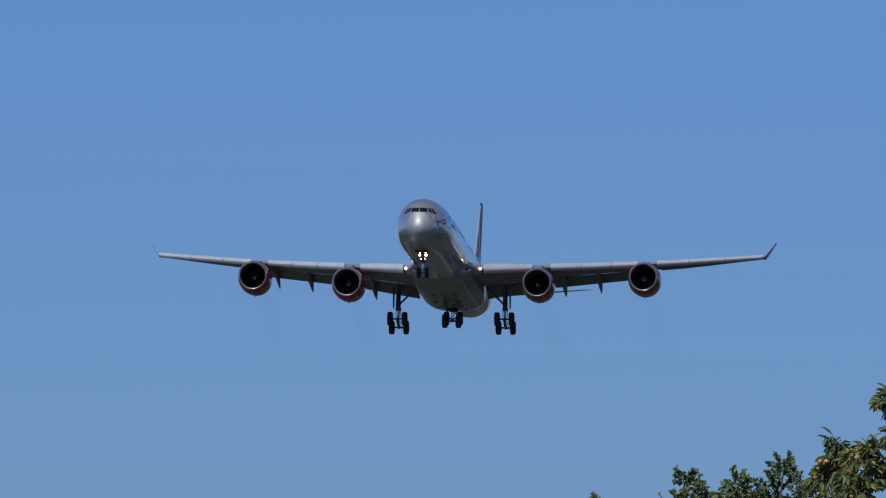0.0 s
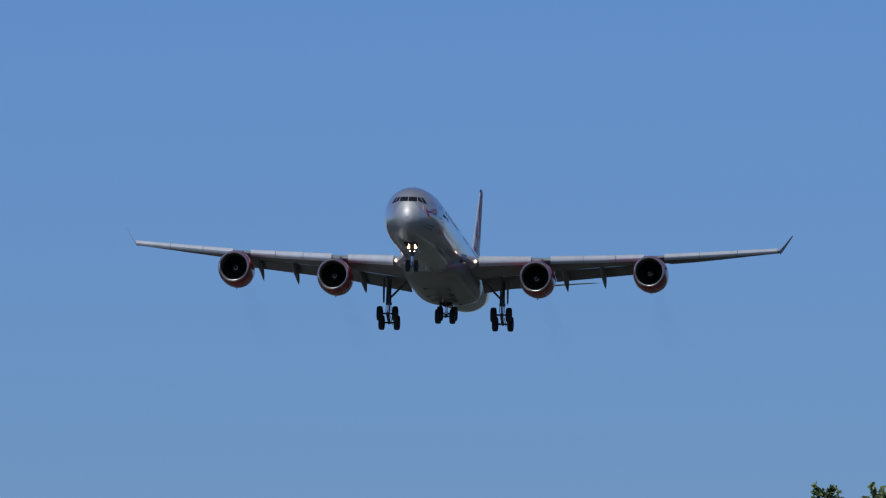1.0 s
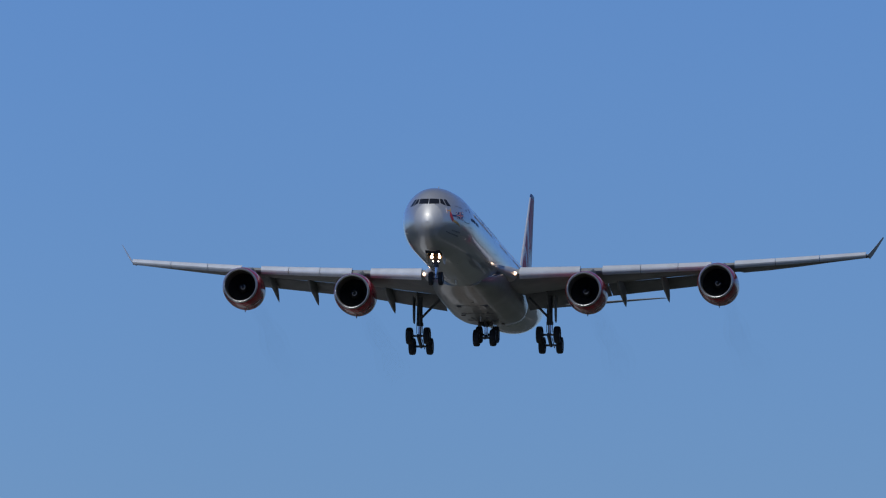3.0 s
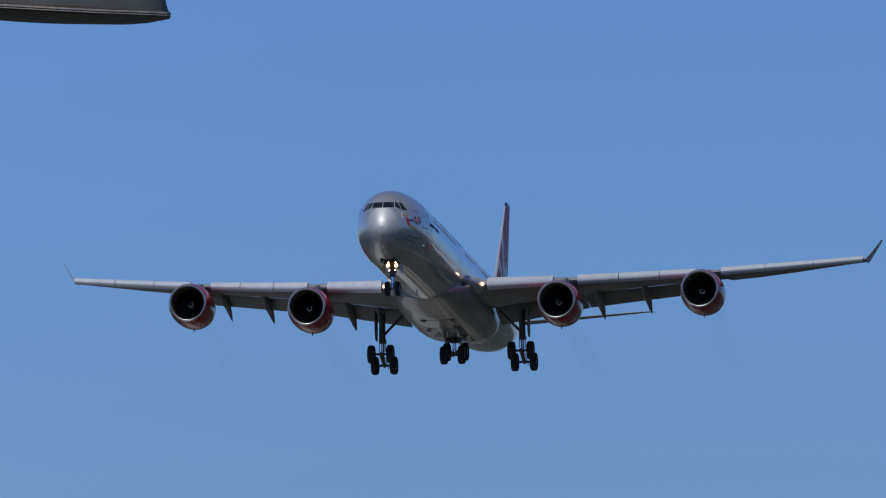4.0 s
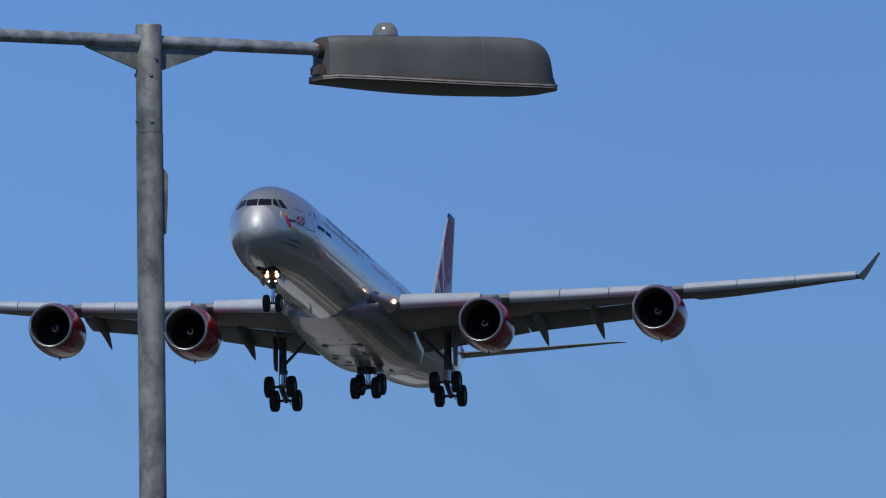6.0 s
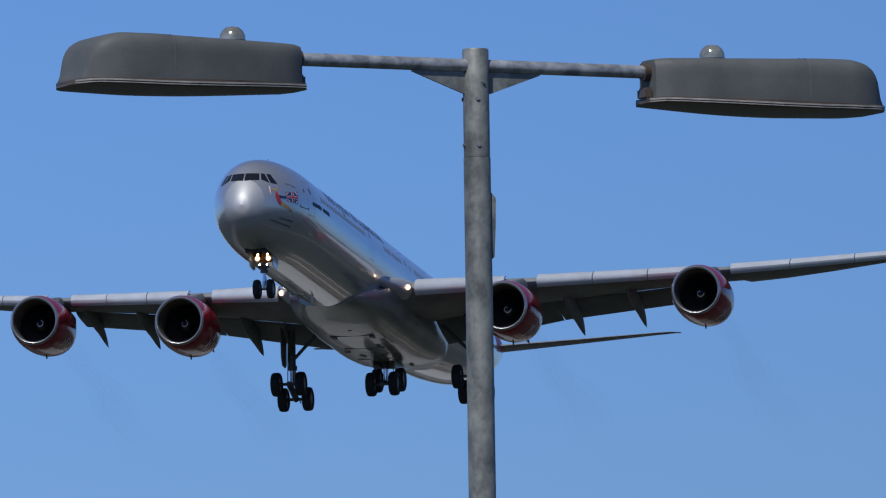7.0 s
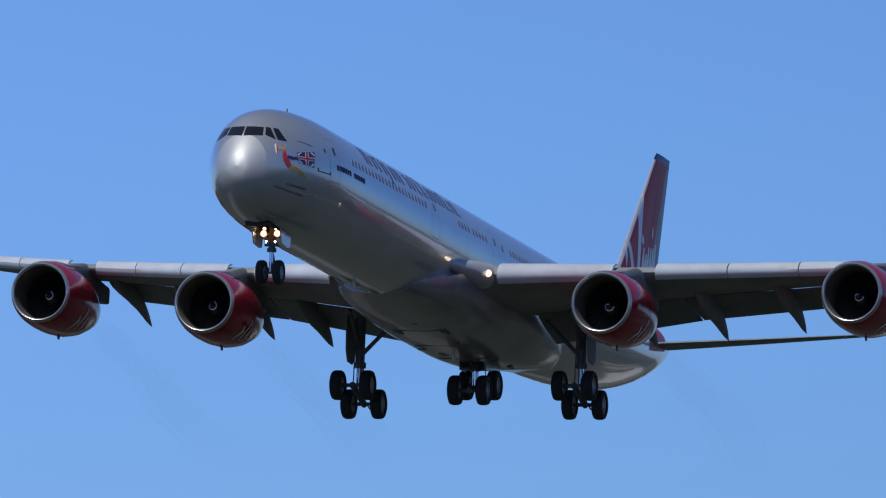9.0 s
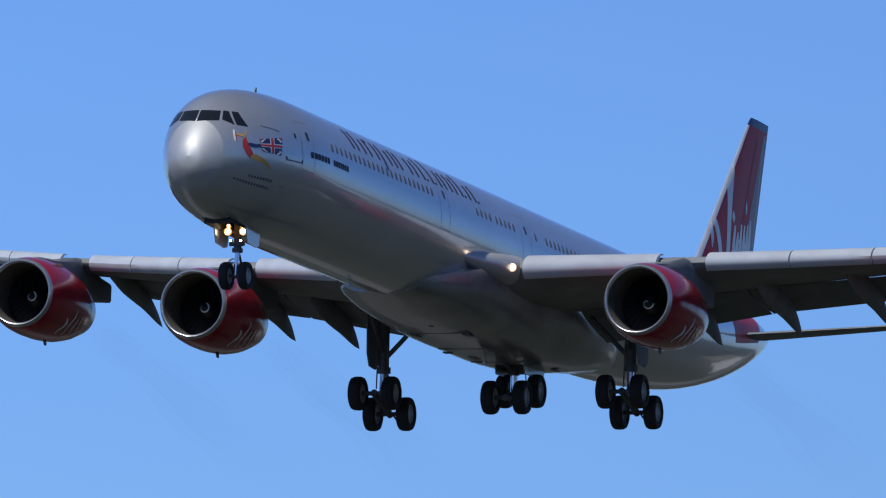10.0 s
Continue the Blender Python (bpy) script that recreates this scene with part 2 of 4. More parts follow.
def tube(a, b, r0, r1=None, n=14, bm=None):
    a, b = Vector(a), Vector(b)
    r1 = r0 if r1 is None else r1
    q = (b - a).to_track_quat("Z", "Y")
    return loft([[p + q @ Vector((r * math.cos(2 * math.pi * i / n), r * math.sin(2 * math.pi * i / n), 0)) for i in range(n)]
                 for p, r in ((a, r0), (b, r1))], True, bm)


def plate(poly, thick, axis="y", at=0.0, bm=None):
    """A flat polygon given thickness along one axis."""
    def place(p, d):
        return {"y": (p[0], at + d, p[1]), "x": (at + d, p[0], p[1]), "z": (p[0], p[1], at + d)}[axis]
    return loft([[place(p, -thick / 2) for p in poly], [place(p, thick / 2) for p in poly]], True, bm)


def block(cx, cy, cz, sx, sy, sz, bevel=0.0, bm=None):
    bm = bm if bm else bmesh.new()
    made = bmesh.ops.create_cube(bm, size=1, matrix=Matrix.Translation((cx, cy, cz)) @ Matrix.Diagonal((sx, sy, sz, 1)))
    if bevel:
        edges = list({e for v in made["verts"] for e in v.link_edges})
        bmesh.ops.bevel(bm, geom=edges, offset=bevel, segments=2, affect="EDGES")
    return bm


def glide(table, x):
    """A smooth curve through the rows of a table (first column: place)."""
    xs = [r[0] for r in table]
    i = max(0, min(len(xs) - 2, int(np.searchsorted(xs, x)) - 1))
    h = xs[i + 1] - xs[i]
    s = min(1, max(0, (x - xs[i]) / h))
    out = []
    for k in range(1, len(table[0])):
        def slope(j):
            if j == 0 or j == len(xs) - 1:
                j0 = min(max(j, 1), len(xs) - 1)
                return (table[j0][k] - table[j0 - 1][k]) / (xs[j0] - xs[j0 - 1])
            a = (table[j][k] - table[j - 1][k]) / (xs[j] - xs[j - 1])
            b = (table[j + 1][k] - table[j][k]) / (xs[j + 1] - xs[j])
            return 0 if a * b <= 0 else 2 * a * b / (a + b)
        y0, y1, m0, m1 = table[i][k], table[i + 1][k], slope(i) * h, slope(i + 1) * h
        out.append((2 * s**3 - 3 * s**2 + 1) * y0 + (s**3 - 2 * s**2 + s) * m0 + (3 * s**2 - 2 * s**3) * y1 + (s**3 - s**2) * m1)
    return out


# ---- ground ----
def make_ground():
    bm = bmesh.new()
    radii = [0, 20, 60, 150, 400, 1000, 2200, 4500]
    rings = [[(r * math.cos(2 * math.pi * i / 64), r * math.sin(2 * math.pi * i / 64), 0) for i in range(64)] for r in radii[1:]]
    loft(rings, False, bm)
    bm.verts.ensure_lookup_table()
    bm.faces.new(bm.verts[:64])
    tagged(part("ground", bm, GRASS), "dry grass airfield land reaching to the horizon", "ground", kind="structure")
    # two long concrete strips, out of view, added to give the flank pale reflections
    for y0, y1, label in ((-58.0, -51.0, "unseen narrow concrete strip added for the flank's reflections"), (-225.0, -195.0, "unseen wide concrete strip added for the flank's reflections")):
        bm = block(0, (y0 + y1) / 2, 0.01, 5000, y1 - y0, 0.06)
        tagged(part("road" if y1 - y0 < 20 else "reflected_strip", bm, CONCRETE, smooth=False), label, "road", kind="structure")

    # unseen pale slab and strips, added only to streak the hull's reflections
    tagged(part("pavement", block(-960, -163, 0.02, 420, 40, 0.08), PALE, smooth=False), "unseen pale slab added for the hull's reflections", "pavement", kind="structure")
    for y0, y1, mat, label in ((-138.0, -131.0, BROWN, "unseen brown strip added for the hull's reflections"), (-130.5, -128.0, PALE, "unseen thin pale strip added for the hull's reflections"),
                               (-127.5, -120.0, BROWN, "second unseen brown strip added for the hull's reflections"), (-119.5, -117.5, PALE, "second unseen thin pale strip added for the hull's reflections")):
        tagged(part("pavement", block(-960, (y0 + y1) / 2, 0.02, 420, y1 - y0, 0.08), mat, smooth=False), label, "pavement", kind="structure")


make_ground()

# ---- airliner: x forward from the nose, y to its left, z up from the fuselage axis ----
# aft distance, top, bottom, half width, height of the widest line
HULL = [(0.74, -0.62, -0.62, 0.001, -0.62), (0.81, -0.19, -1.00, 0.37, -0.61), (0.97, 0.14, -1.27, 0.63, -0.58), (1.2, 0.49, -1.52, 0.87, -0.53),
        (1.45, 0.81, -1.73, 1.07, -0.47), (1.8, 1.21, -1.98, 1.31, -0.39), (2.35, 1.71, -2.22, 1.60, -0.29), (3.1, 2.10, -2.43, 1.92, -0.20),
        (4.0, 2.39, -2.58, 2.25, -0.13), (5.2, 2.62, -2.70, 2.50, -0.07), (6.5, 2.74, -2.77, 2.67, -0.03), (8.0, 2.81, -2.81, 2.79, 0),
        (10.0, 2.82, -2.82, 2.82, 0), (48.0, 2.82, -2.82, 2.82, 0), (52.0, 2.82, -2.68, 2.80, 0.03), (55.0, 2.80, -2.47, 2.68, 0.10),
        (59.0, 2.78, -2.05, 2.46, 0.40), (63.0, 2.74, -1.36, 2.10, 0.78), (67.0, 2.66, -0.38, 1.60, 1.25), (70.0, 2.52, 0.56, 1.04, 1.60),
        (72.2, 2.24, 1.40, 0.48, 1.80), (72.9, 2.02, 1.74, 0.18, 1.89)]


def hull(s, deg, lift=0.0):
    """A point of the fuselage's skin: metres aft of the nose, degrees up from its left side."""
    top, bot, w, zc = glide(HULL, s)
    a = radians(deg)
    c, n = math.cos(a), math.sin(a)
    h = (top - zc) if n > 0 else (zc - bot)
    p = Vector((-s, w * c, zc + h * n))
    if lift:
        p += Vector((0, c / max(w, 0.05), n / max(h, 0.05))).normalized() * lift
    return p


def skin(corners, mat, name, parent, lift=0.008, nu=6, nv=6, mirror=False, label="", bm=None, done=True):
    """A marking or pane that hugs the skin: four corners (aft, degrees), going round."""
    bm = bm if bm else bmesh.new()
    (s0, a0), (s1, a1), (s2, a2), (s3, a3) = corners
    grid = []
    for i in range(nu + 1):
        row = []
        for j in range(nv + 1):
            u, v = i / nu, j / nv
            s = (1 - v) * ((1 - u) * s0 + u * s1) + v * ((1 - u) * s3 + u * s2)
            a = (1 - v) * ((1 - u) * a0 + u * a1) + v * ((1 - u) * a3 + u * a2)
            p = hull(s, a, lift)
            row.append(bm.verts.new((p.x, -p.y if mirror else p.y, p.z)))
        grid.append(row)
    for i in range(nu):
        for j in range(nv):
            bm.faces.new((grid[i][j], grid[i + 1][j], grid[i + 1][j + 1], grid[i][j + 1]))
    return part(name, bm, mat, parent, label) if done else bm


plane = new("airliner")
plane.empty_display_size = 5
tagged(plane, "four-engined silver and red airliner flying with its wheels down", "airplane")

# fuselage
stations = [0.74, 0.757, 0.81, 0.88, 0.97, 1.08, 1.2, 1.32, 1.45, 1.62, 1.8, 2.05, 2.35, 2.7, 3.1, 3.5, 4.0, 4.6, 5.2, 5.8, 6.5, 7.2, 8.0, 9.0, 10.0] + \
    [10 + 1.5 * i for i in range(1, 26)] + [48.5 + 1.0 * i for i in range(0, 24)] + [72.2, 72.6, 72.9]
bm = loft([[hull(s, 360 * i / 72) for i in range(72)] for s in stations])
# the nose wheel bay is open
bay = [f for f in bm.faces if len(f.verts) == 4 and -7.25 < f.calc_center_median().x < -4.3 and abs(f.calc_center_median().y) < 0.56 and f.calc_center_median().z < -2]
bmesh.ops.delete(bm, geom=bay, context="FACES")
fuselage = part("fuselage", bm, SILVER, plane, "silver painted fuselage")
bm = loft([[hull(s, 360 * i / 72, 0.006) for i in range(72)] for s in [0.74, 0.757, 0.81, 0.88, 0.97, 1.08, 1.2, 1.32, 1.45, 1.54]], False)
part("radome", bm, RADOME, fuselage, "matt pale grey radome")

# belly fairing: aft, half width, bottom, top edge
FAIRING = [(23.0, 1.6, -2.80, -2.2), (25.0, 2.5, -3.02, -1.75), (27.5, 3.00, -3.30, -1.2), (30.5, 3.22, -3.52, -0.8), (34.0, 3.30, -3.62, -0.7),
           (38.5, 3.30, -3.62, -0.8), (42.0, 3.15, -3.50, -1.1), (44.5, 2.75, -3.22, -1.6), (46.5, 2.1, -2.95, -2.0), (48.0, 1.4, -2.80, -2.4)]


def fairing_ring(s):
    w, bot, top = glide(FAIRING, s)
    ring = []
    for i in range(33):
        a = math.pi * i / 32
        c, n = math.cos(a), math.sin(a)
        ring.append((-s, w * math.copysign(abs(c) ** 0.75, c), top + (bot - top) * n ** 0.62))
    ring += [(-s, -w * 0.55, top + 0.4), (-s, w * 0.55, top + 0.4)]
    return ring


part("belly_fairing", loft([fairing_ring(23 + 25 * i / 50) for i in range(51)]), BELLY, plane, "grey bulged belly fairing under the wing")

for x, y, lx, ly in ((-30.5, 1.1, 0.7, 0.28), (-30.5, -1.1, 0.7, 0.28), (-33.2, 0.9, 0.5, 0.2), (-35.0, -1.3, 0.35, 0.35), (-41.3, 1.2, 0.6, 0.22), (-28.6, 0.2, 0.25, 0.2), (-36.6, 0.5, 0.8, 0.3), (-36.6, -0.7, 0.8, 0.3)):
    part("belly_vent", block(x, y, glide(FAIRING, -x)[1] + 0.015, lx, ly, 0.05, 0.012), LINE, fuselage, "small dark belly vent", smooth=False)
for x in (-30.0, -33.8, -37.9):
    w, bot, top = glide(FAIRING, -x)
    part("panel_joint", block(x, 0, bot + 0.017, 0.035, 2.6, 0.05), LINE, fuselage, smooth=False)

# cockpit panes: corners (out, up) as seen from straight ahead, laid back on to the skin
def pane_spot(y, z):
    lo, hi = 0.9, 4.0
    for _ in range(40):
        mid = (lo + hi) / 2
        top, bot, w, zc = glide(HULL, mid)
        if top > zc and (z - zc) / (top - zc) < 1 and w * math.sqrt(1 - ((z - zc) / (top - zc)) ** 2) > y:
            hi = mid
        else:
            lo = mid
    top, bot, w, zc = glide(HULL, hi)
    return hull(hi, math.degrees(math.asin(min(1, (z - zc) / (top - zc)))), 0.012)


PANES = [[(0.03, 0.81), (0.80, 0.88), (0.73, 1.30), (0.03, 1.29)], [(0.88, 0.93), (1.27, 0.78), (0.97, 1.31), (0.80, 1.32)], [(1.33, 0.78), (1.60, 0.79), (1.22, 1.32), (1.04, 1.32)]]
for flip in (1, -1):
    for (y0, z0), (y1, z1), (y2, z2), (y3, z3) in PANES:
        bm = bmesh.new()
        grid = []
        for i in range(9):
            u = i / 8
            row = []
            for j in range(9):
                v = j / 8
                q = pane_spot((1 - v) * ((1 - u) * y0 + u * y1) + v * ((1 - u) * y3 + u * y2), (1 - v) * ((1 - u) * z0 + u * z1) + v * ((1 - u) * z3 + u * z2))
                row.append(bm.verts.new((q.x, q.y * flip, q.z)))
            grid.append(row)
        for i in range(8):
            for j in range(8):
                bm.faces.new((grid[i][j], grid[i + 1][j], grid[i + 1][j + 1], grid[i][j + 1]))
        part("cockpit_window", bm, GLASS, fuselage, "dark cockpit window")

# cabin windows
bm = bmesh.new()
ring = []
for i in range(16):
    a = 2 * math.pi * i / 16
    ring.append((0.115 * math.copysign(abs(math.cos(a)) ** 0.7, math.cos(a)), 0.17 * math.copysign(abs(math.sin(a)) ** 0.7, math.sin(a))))
loft([[(x, math.sqrt(2.82**2 - (0.93 + z) ** 2) + d, 0.93 + z) for x, z in ring] for d in (-0.03, 0.006)], True, bm)
first = part("cabin_window", bm, CABIN, fuselage, "small dark cabin window", smooth=False)
first.location.x = -9.35
WINDOW_RUNS = [(9.88, 21.2), (26.6, 28.2), (29.0, 31.2), (33.9, 34.2), (35.3, 46.5), (49.0, 52.0)]
for a, b in WINDOW_RUNS:
    for i in range(int((b - a) / 0.533) + 1):
        for flip in (1, -1):
            o = twin(first, Matrix.Translation((-a - 0.533 * i, 0, 0)) @ Matrix.Diagonal((1, flip, 1, 1)))

# doors, drawn by their seams
def door(s, low, high, wide, mirror):
    bm = bmesh.new()
    t = 0.022
    dt = math.degrees(t / 2.8)
    skin([(s, low), (s + t, low), (s + t, high), (s, high)], DOOR_GAP, "", None, 0.007, 1, 10, mirror, bm=bm, done=False)
    skin([(s + wide, low), (s + wide + t, low), (s + wide + t, high), (s + wide, high)], DOOR_GAP, "", None, 0.007, 1, 10, mirror, bm=bm, done=False)
    for a in (low, high):
        skin([(s, a), (s + wide, a), (s + wide, a + dt), (s, a + dt)], DOOR_GAP, "", None, 0.0075, 4, 1, mirror, bm=bm, done=False)
    d = part("door_seam", bm, DOOR_GAP, fuselage, "closed cabin door outline")
    skin([(s + wide * 0.55, 18), (s + wide * 0.55 + 0.2, 18), (s + wide * 0.55 + 0.2, 25), (s + wide * 0.55, 25)], GLASS, "door_window", d, 0.01, 2, 3, mirror, "small dark door window")


for s in (6.2, 21.9, 32.0, 47.3):
    for mir in (False, True):
        door(s, -8, 34, 1.07, mir)

# lettering turned into plain upright bars, and the small markings
def bars(s0, s1, low, high, count, fill, mat, name, tall=()):
    """A line of writing as plain bars: tall ones reach above or below the rest."""
    step = (s1 - s0) / count
    for i in range(count):
        a = s0 + step * i
        up = high + (tall[i] if i < len(tall) and tall[i] > 0 else 0)
        dn = low + (tall[i] if i < len(tall) and tall[i] < 0 else 0)
        skin([(a, dn), (a + step * fill, dn), (a + step * fill, up), (a, up)], mat, name, fuselage, 0.009, 2, 5, label="dark plain lettering bar")


# the title: two groups of plain thin bars
for a, lo, hi in ((12.35, 29, 49), (12.95, 29, 49), (13.75, 29, 44), (14.45, 29, 47), (14.75, 44, 47), (15.35, 29, 47), (15.95, 22, 47), (16.80, 29, 44),
                           (17.45, 29, 47), (18.05, 29, 47), (19.25, 29, 46), (19.95, 29, 46), (20.75, 29, 53), (21.10, 29, 31), (21.75, 29, 55), (22.10, 29, 31), (22.75, 29, 46), (23.35, 29, 46),
                           (24.05, 29, 47), (24.65, 29, 47), (25.35, 29, 53), (25.70, 29, 31), (26.30, 29, 44), (26.95, 29, 46), (27.30, 29, 31)):
    skin([(a, lo), (a + 0.20, lo), (a + 0.20, hi), (a, hi)], PURPLE, "title_bar", fuselage, 0.009, 2, 5, label="dark purple plain lettering bar")
bars(6.95, 8.9, 4.2, 9.0, 6, 0.74, PURPLE, "type_bar")
bars(9.25, 11.0, 4.2, 9.0, 7, 0.70, PURPLE, "type_bar")
# plain upright bars for two short lines of writing low on the nose
bars(2.85, 4.30, -24.8, -22.2, 9, 0.6, LINE, "name_bar")
bars(2.2, 4.28, -32.2, -29.6, 13, 0.6, LINE, "name_bar")
# seam lines of the hatch and the door sill
skin([(3.5, 26.3), (4.6, 21.0), (4.6, 21.7), (3.5, 27.0)], LINE, "hatch_seam", fuselage, 0.008, 6, 1)
skin([(4.95, -2.6), (6.2, -2.6), (6.2, -1.6), (4.95, -1.6)], LINE, "hatch_seam", fuselage, 0.008, 6, 1)
skin([(4.90, -2.6), (5.00, -2.6), (4.94, 0.8), (4.84, 0.8)], LINE, "hatch_seam", fuselage, 0.009, 1, 2)
skin([(6.12, -2.6), (6.22, -2.6), (6.22, 0.2), (6.12, 0.2)], LINE, "hatch_seam", fuselage, 0.009, 1, 2)
skin([(5.70, 17.5), (5.84, 17.5), (5.84, 21.5), (5.70, 21.5)], GLASS, "hatch_window", fuselage, 0.009, 2, 2)
# waving flag: navy field, white and red crosses
FLAG = [(3.36, 2.2), (4.50, -0.2), (4.65, 15.5), (3.24, 13.5)]


def on_flag(u, v):
    (s0, a0), (s1, a1), (s2, a2), (s3, a3) = FLAG
    return ((1 - v) * ((1 - u) * s0 + u * s1) + v * ((1 - u) * s3 + u * s2), (1 - v) * ((1 - u) * a0 + u * a1) + v * ((1 - u) * a3 + u * a2))


flag = skin(FLAG, NAVY, "flag_marking", fuselage, 0.008, 6, 6, label="small painted flag with crosses")
for (u0, v0), (u1, v1) in (((0, 0), (1, 1)), ((1, 0), (0, 1))):
    for mat, half, lift in ((WHITE, 0.20, 0.011), (SCARLET, 0.06, 0.0125)):
        skin([on_flag(u, v) for u, v in ((u0, v0 + half * (1 - 2 * v0)), (u0 + half * (1 - 2 * u0), v0), (u1, v1 + half * (1 - 2 * v1)), (u1 + half * (1 - 2 * u1), v1))], mat, "flag_diagonal", flag, lift, 8, 2)
for mat, half, lift in ((WHITE, 0.125, 0.014), (SCARLET, 0.075, 0.017)):
    skin([on_flag(*q) for q in ((0, 0.5 - half), (1, 0.5 - half), (1, 0.5 + half), (0, 0.5 + half))], mat, "flag_cross", flag, lift, 6, 2)
    skin([on_flag(*q) for q in ((0.5 - half * 0.8, 0), (0.5 + half * 0.8, 0), (0.5 + half * 0.8, 1), (0.5 - half * 0.8, 1))], mat, "flag_cross", flag, lift, 2, 6)


def ribbon(path, mat, label):
    """A plain tapering ribbon of paint: rows of aft, degrees, half width in degrees."""
    bm = bmesh.new()
    tab = [(i, *q) for i, q in enumerate(path)]
    prev = None
    for k in range(4 * (len(path) - 1) + 1):
        s, a, h = glide(tab, k / 4)
        row = [bm.verts.new(hull(s + d * 0.035, a + d, 0.012)) for d in (-h, 0, h)]
        if prev:
            for i in range(2):
                bm.faces.new((prev[i], prev[i + 1], row[i + 1], row[i]))
        prev = row
    part("emblem_ribbon", bm, mat, fuselage, label)


ribbon([(2.62, 24.0, 1.0), (2.56, 19.5, 2.3), (2.49, 16.0, 2.0)], YELLOW, "yellow painted ribbon")
ribbon([(2.45, 16.0, 2.2), (2.48, 10.0, 3.2), (2.61, 3.3, 3.0), (2.80, -3.3, 2.1)], SCARLET, "scarlet painted ribbon")
ribbon([(2.78, -2.3, 1.9), (3.06, -4.4, 2.3), (3.45, -7.0, 1.7), (3.95, -13.0, 0.5)], YELLOW, "yellow painted ribbon")
ribbon([(2.64, 9.5, 1.2), (3.00, 7.2, 1.7), (3.38, 7.1, 1.6)], NAVY, "navy painted ribbon")
ribbon([(2.07, 28.8, 1.2), (2.06, 22.1, 1.8), (2.04, 14.9, 0.6)], WHITE, "white painted ribbon")
ribbon([(2.13, 26.1, 0.6), (2.11, 20.7, 1.0), (2.09, 15.9, 0.3)], SCARLET, "scarlet painted ribbon")
ribbon([(2.16, 22.5, 0.7), (2.30, 20.8, 0.9), (2.46, 18.5, 1.0)], YELLOW, "yellow painted ribbon")


# antennas and small skin details
for s, h in ((7.5, 0.34), (14.0, 0.15), (30.0, 0.18)):
    bm = plate([(-s, 2.5), (-s - 0.40, 2.5), (-s - 0.40, 2.75 + h), (-s - 0.30, 2.75 + h)], 0.04)
    part("antenna", bm, STEEL, fuselage, smooth=False)
for s in (19.0, 35.5):
    part("antenna", plate([(-s, -2.6), (-s - 0.5, -2.6), (-s - 0.5, -3.15 if s < 30 else -4.0), (-s - 0.2, -3.15 if s < 30 else -4.0)], 0.05), WHITE, fuselage, smooth=False)


# ---- wings ----
def lead_x(y):
    return -28.25 - 0.706 * (y - 3.7)


WING_Z = [(1.0, -1.42), (3.7, -1.06), (9.4, -0.36), (19.4, 0.96), (25.0, 1.84), (30.5, 2.76)]
TAIL_X = [(1.0, -38.4), (3.7, -38.7), (10.0, -40.1), (20.4, -44.7), (20.6, -45.6), (30.5, -49.4)]
THICK = [(1.0, 1.75), (3.7, 1.5), (10.0, 0.98), (20.0, 0.66), (30.5, 0.30)]
TWIST = [(1.0, 2.2), (10.0, 1.0), (20.0, 0.0), (30.5, -1.5)]


def foil(n=14):
    """Half-thickness outline from the trailing edge over the top to the nose and back."""
    xs = [0.5 * (1 + math.cos(math.pi * i / n)) for i in range(n + 1)]
    def th(x):
        return 5 * (0.2969 * math.sqrt(x) - 0.126 * x - 0.3516 * x * x + 0.2843 * x**3 - 0.1036 * x**4) + 0.02 * x
    return [(x, th(x) * 0.5) for x in xs] + [(x, -th(x) * 0.5) for x in reversed(xs[:-1])]


FOIL = foil()


def wing_ring(y, x0, x1, z0, thick, twist, side):
    c = x0 - x1
    ca, sa = math.cos(radians(twist)), math.sin(radians(twist))
    ring = []
    for u, t in FOIL:
        dx, dz = -u * c, t * thick * 2
        ring.append((x0 + dx * ca - dz * sa * 0, y * side, z0 + dx * sa + dz))
    return ring


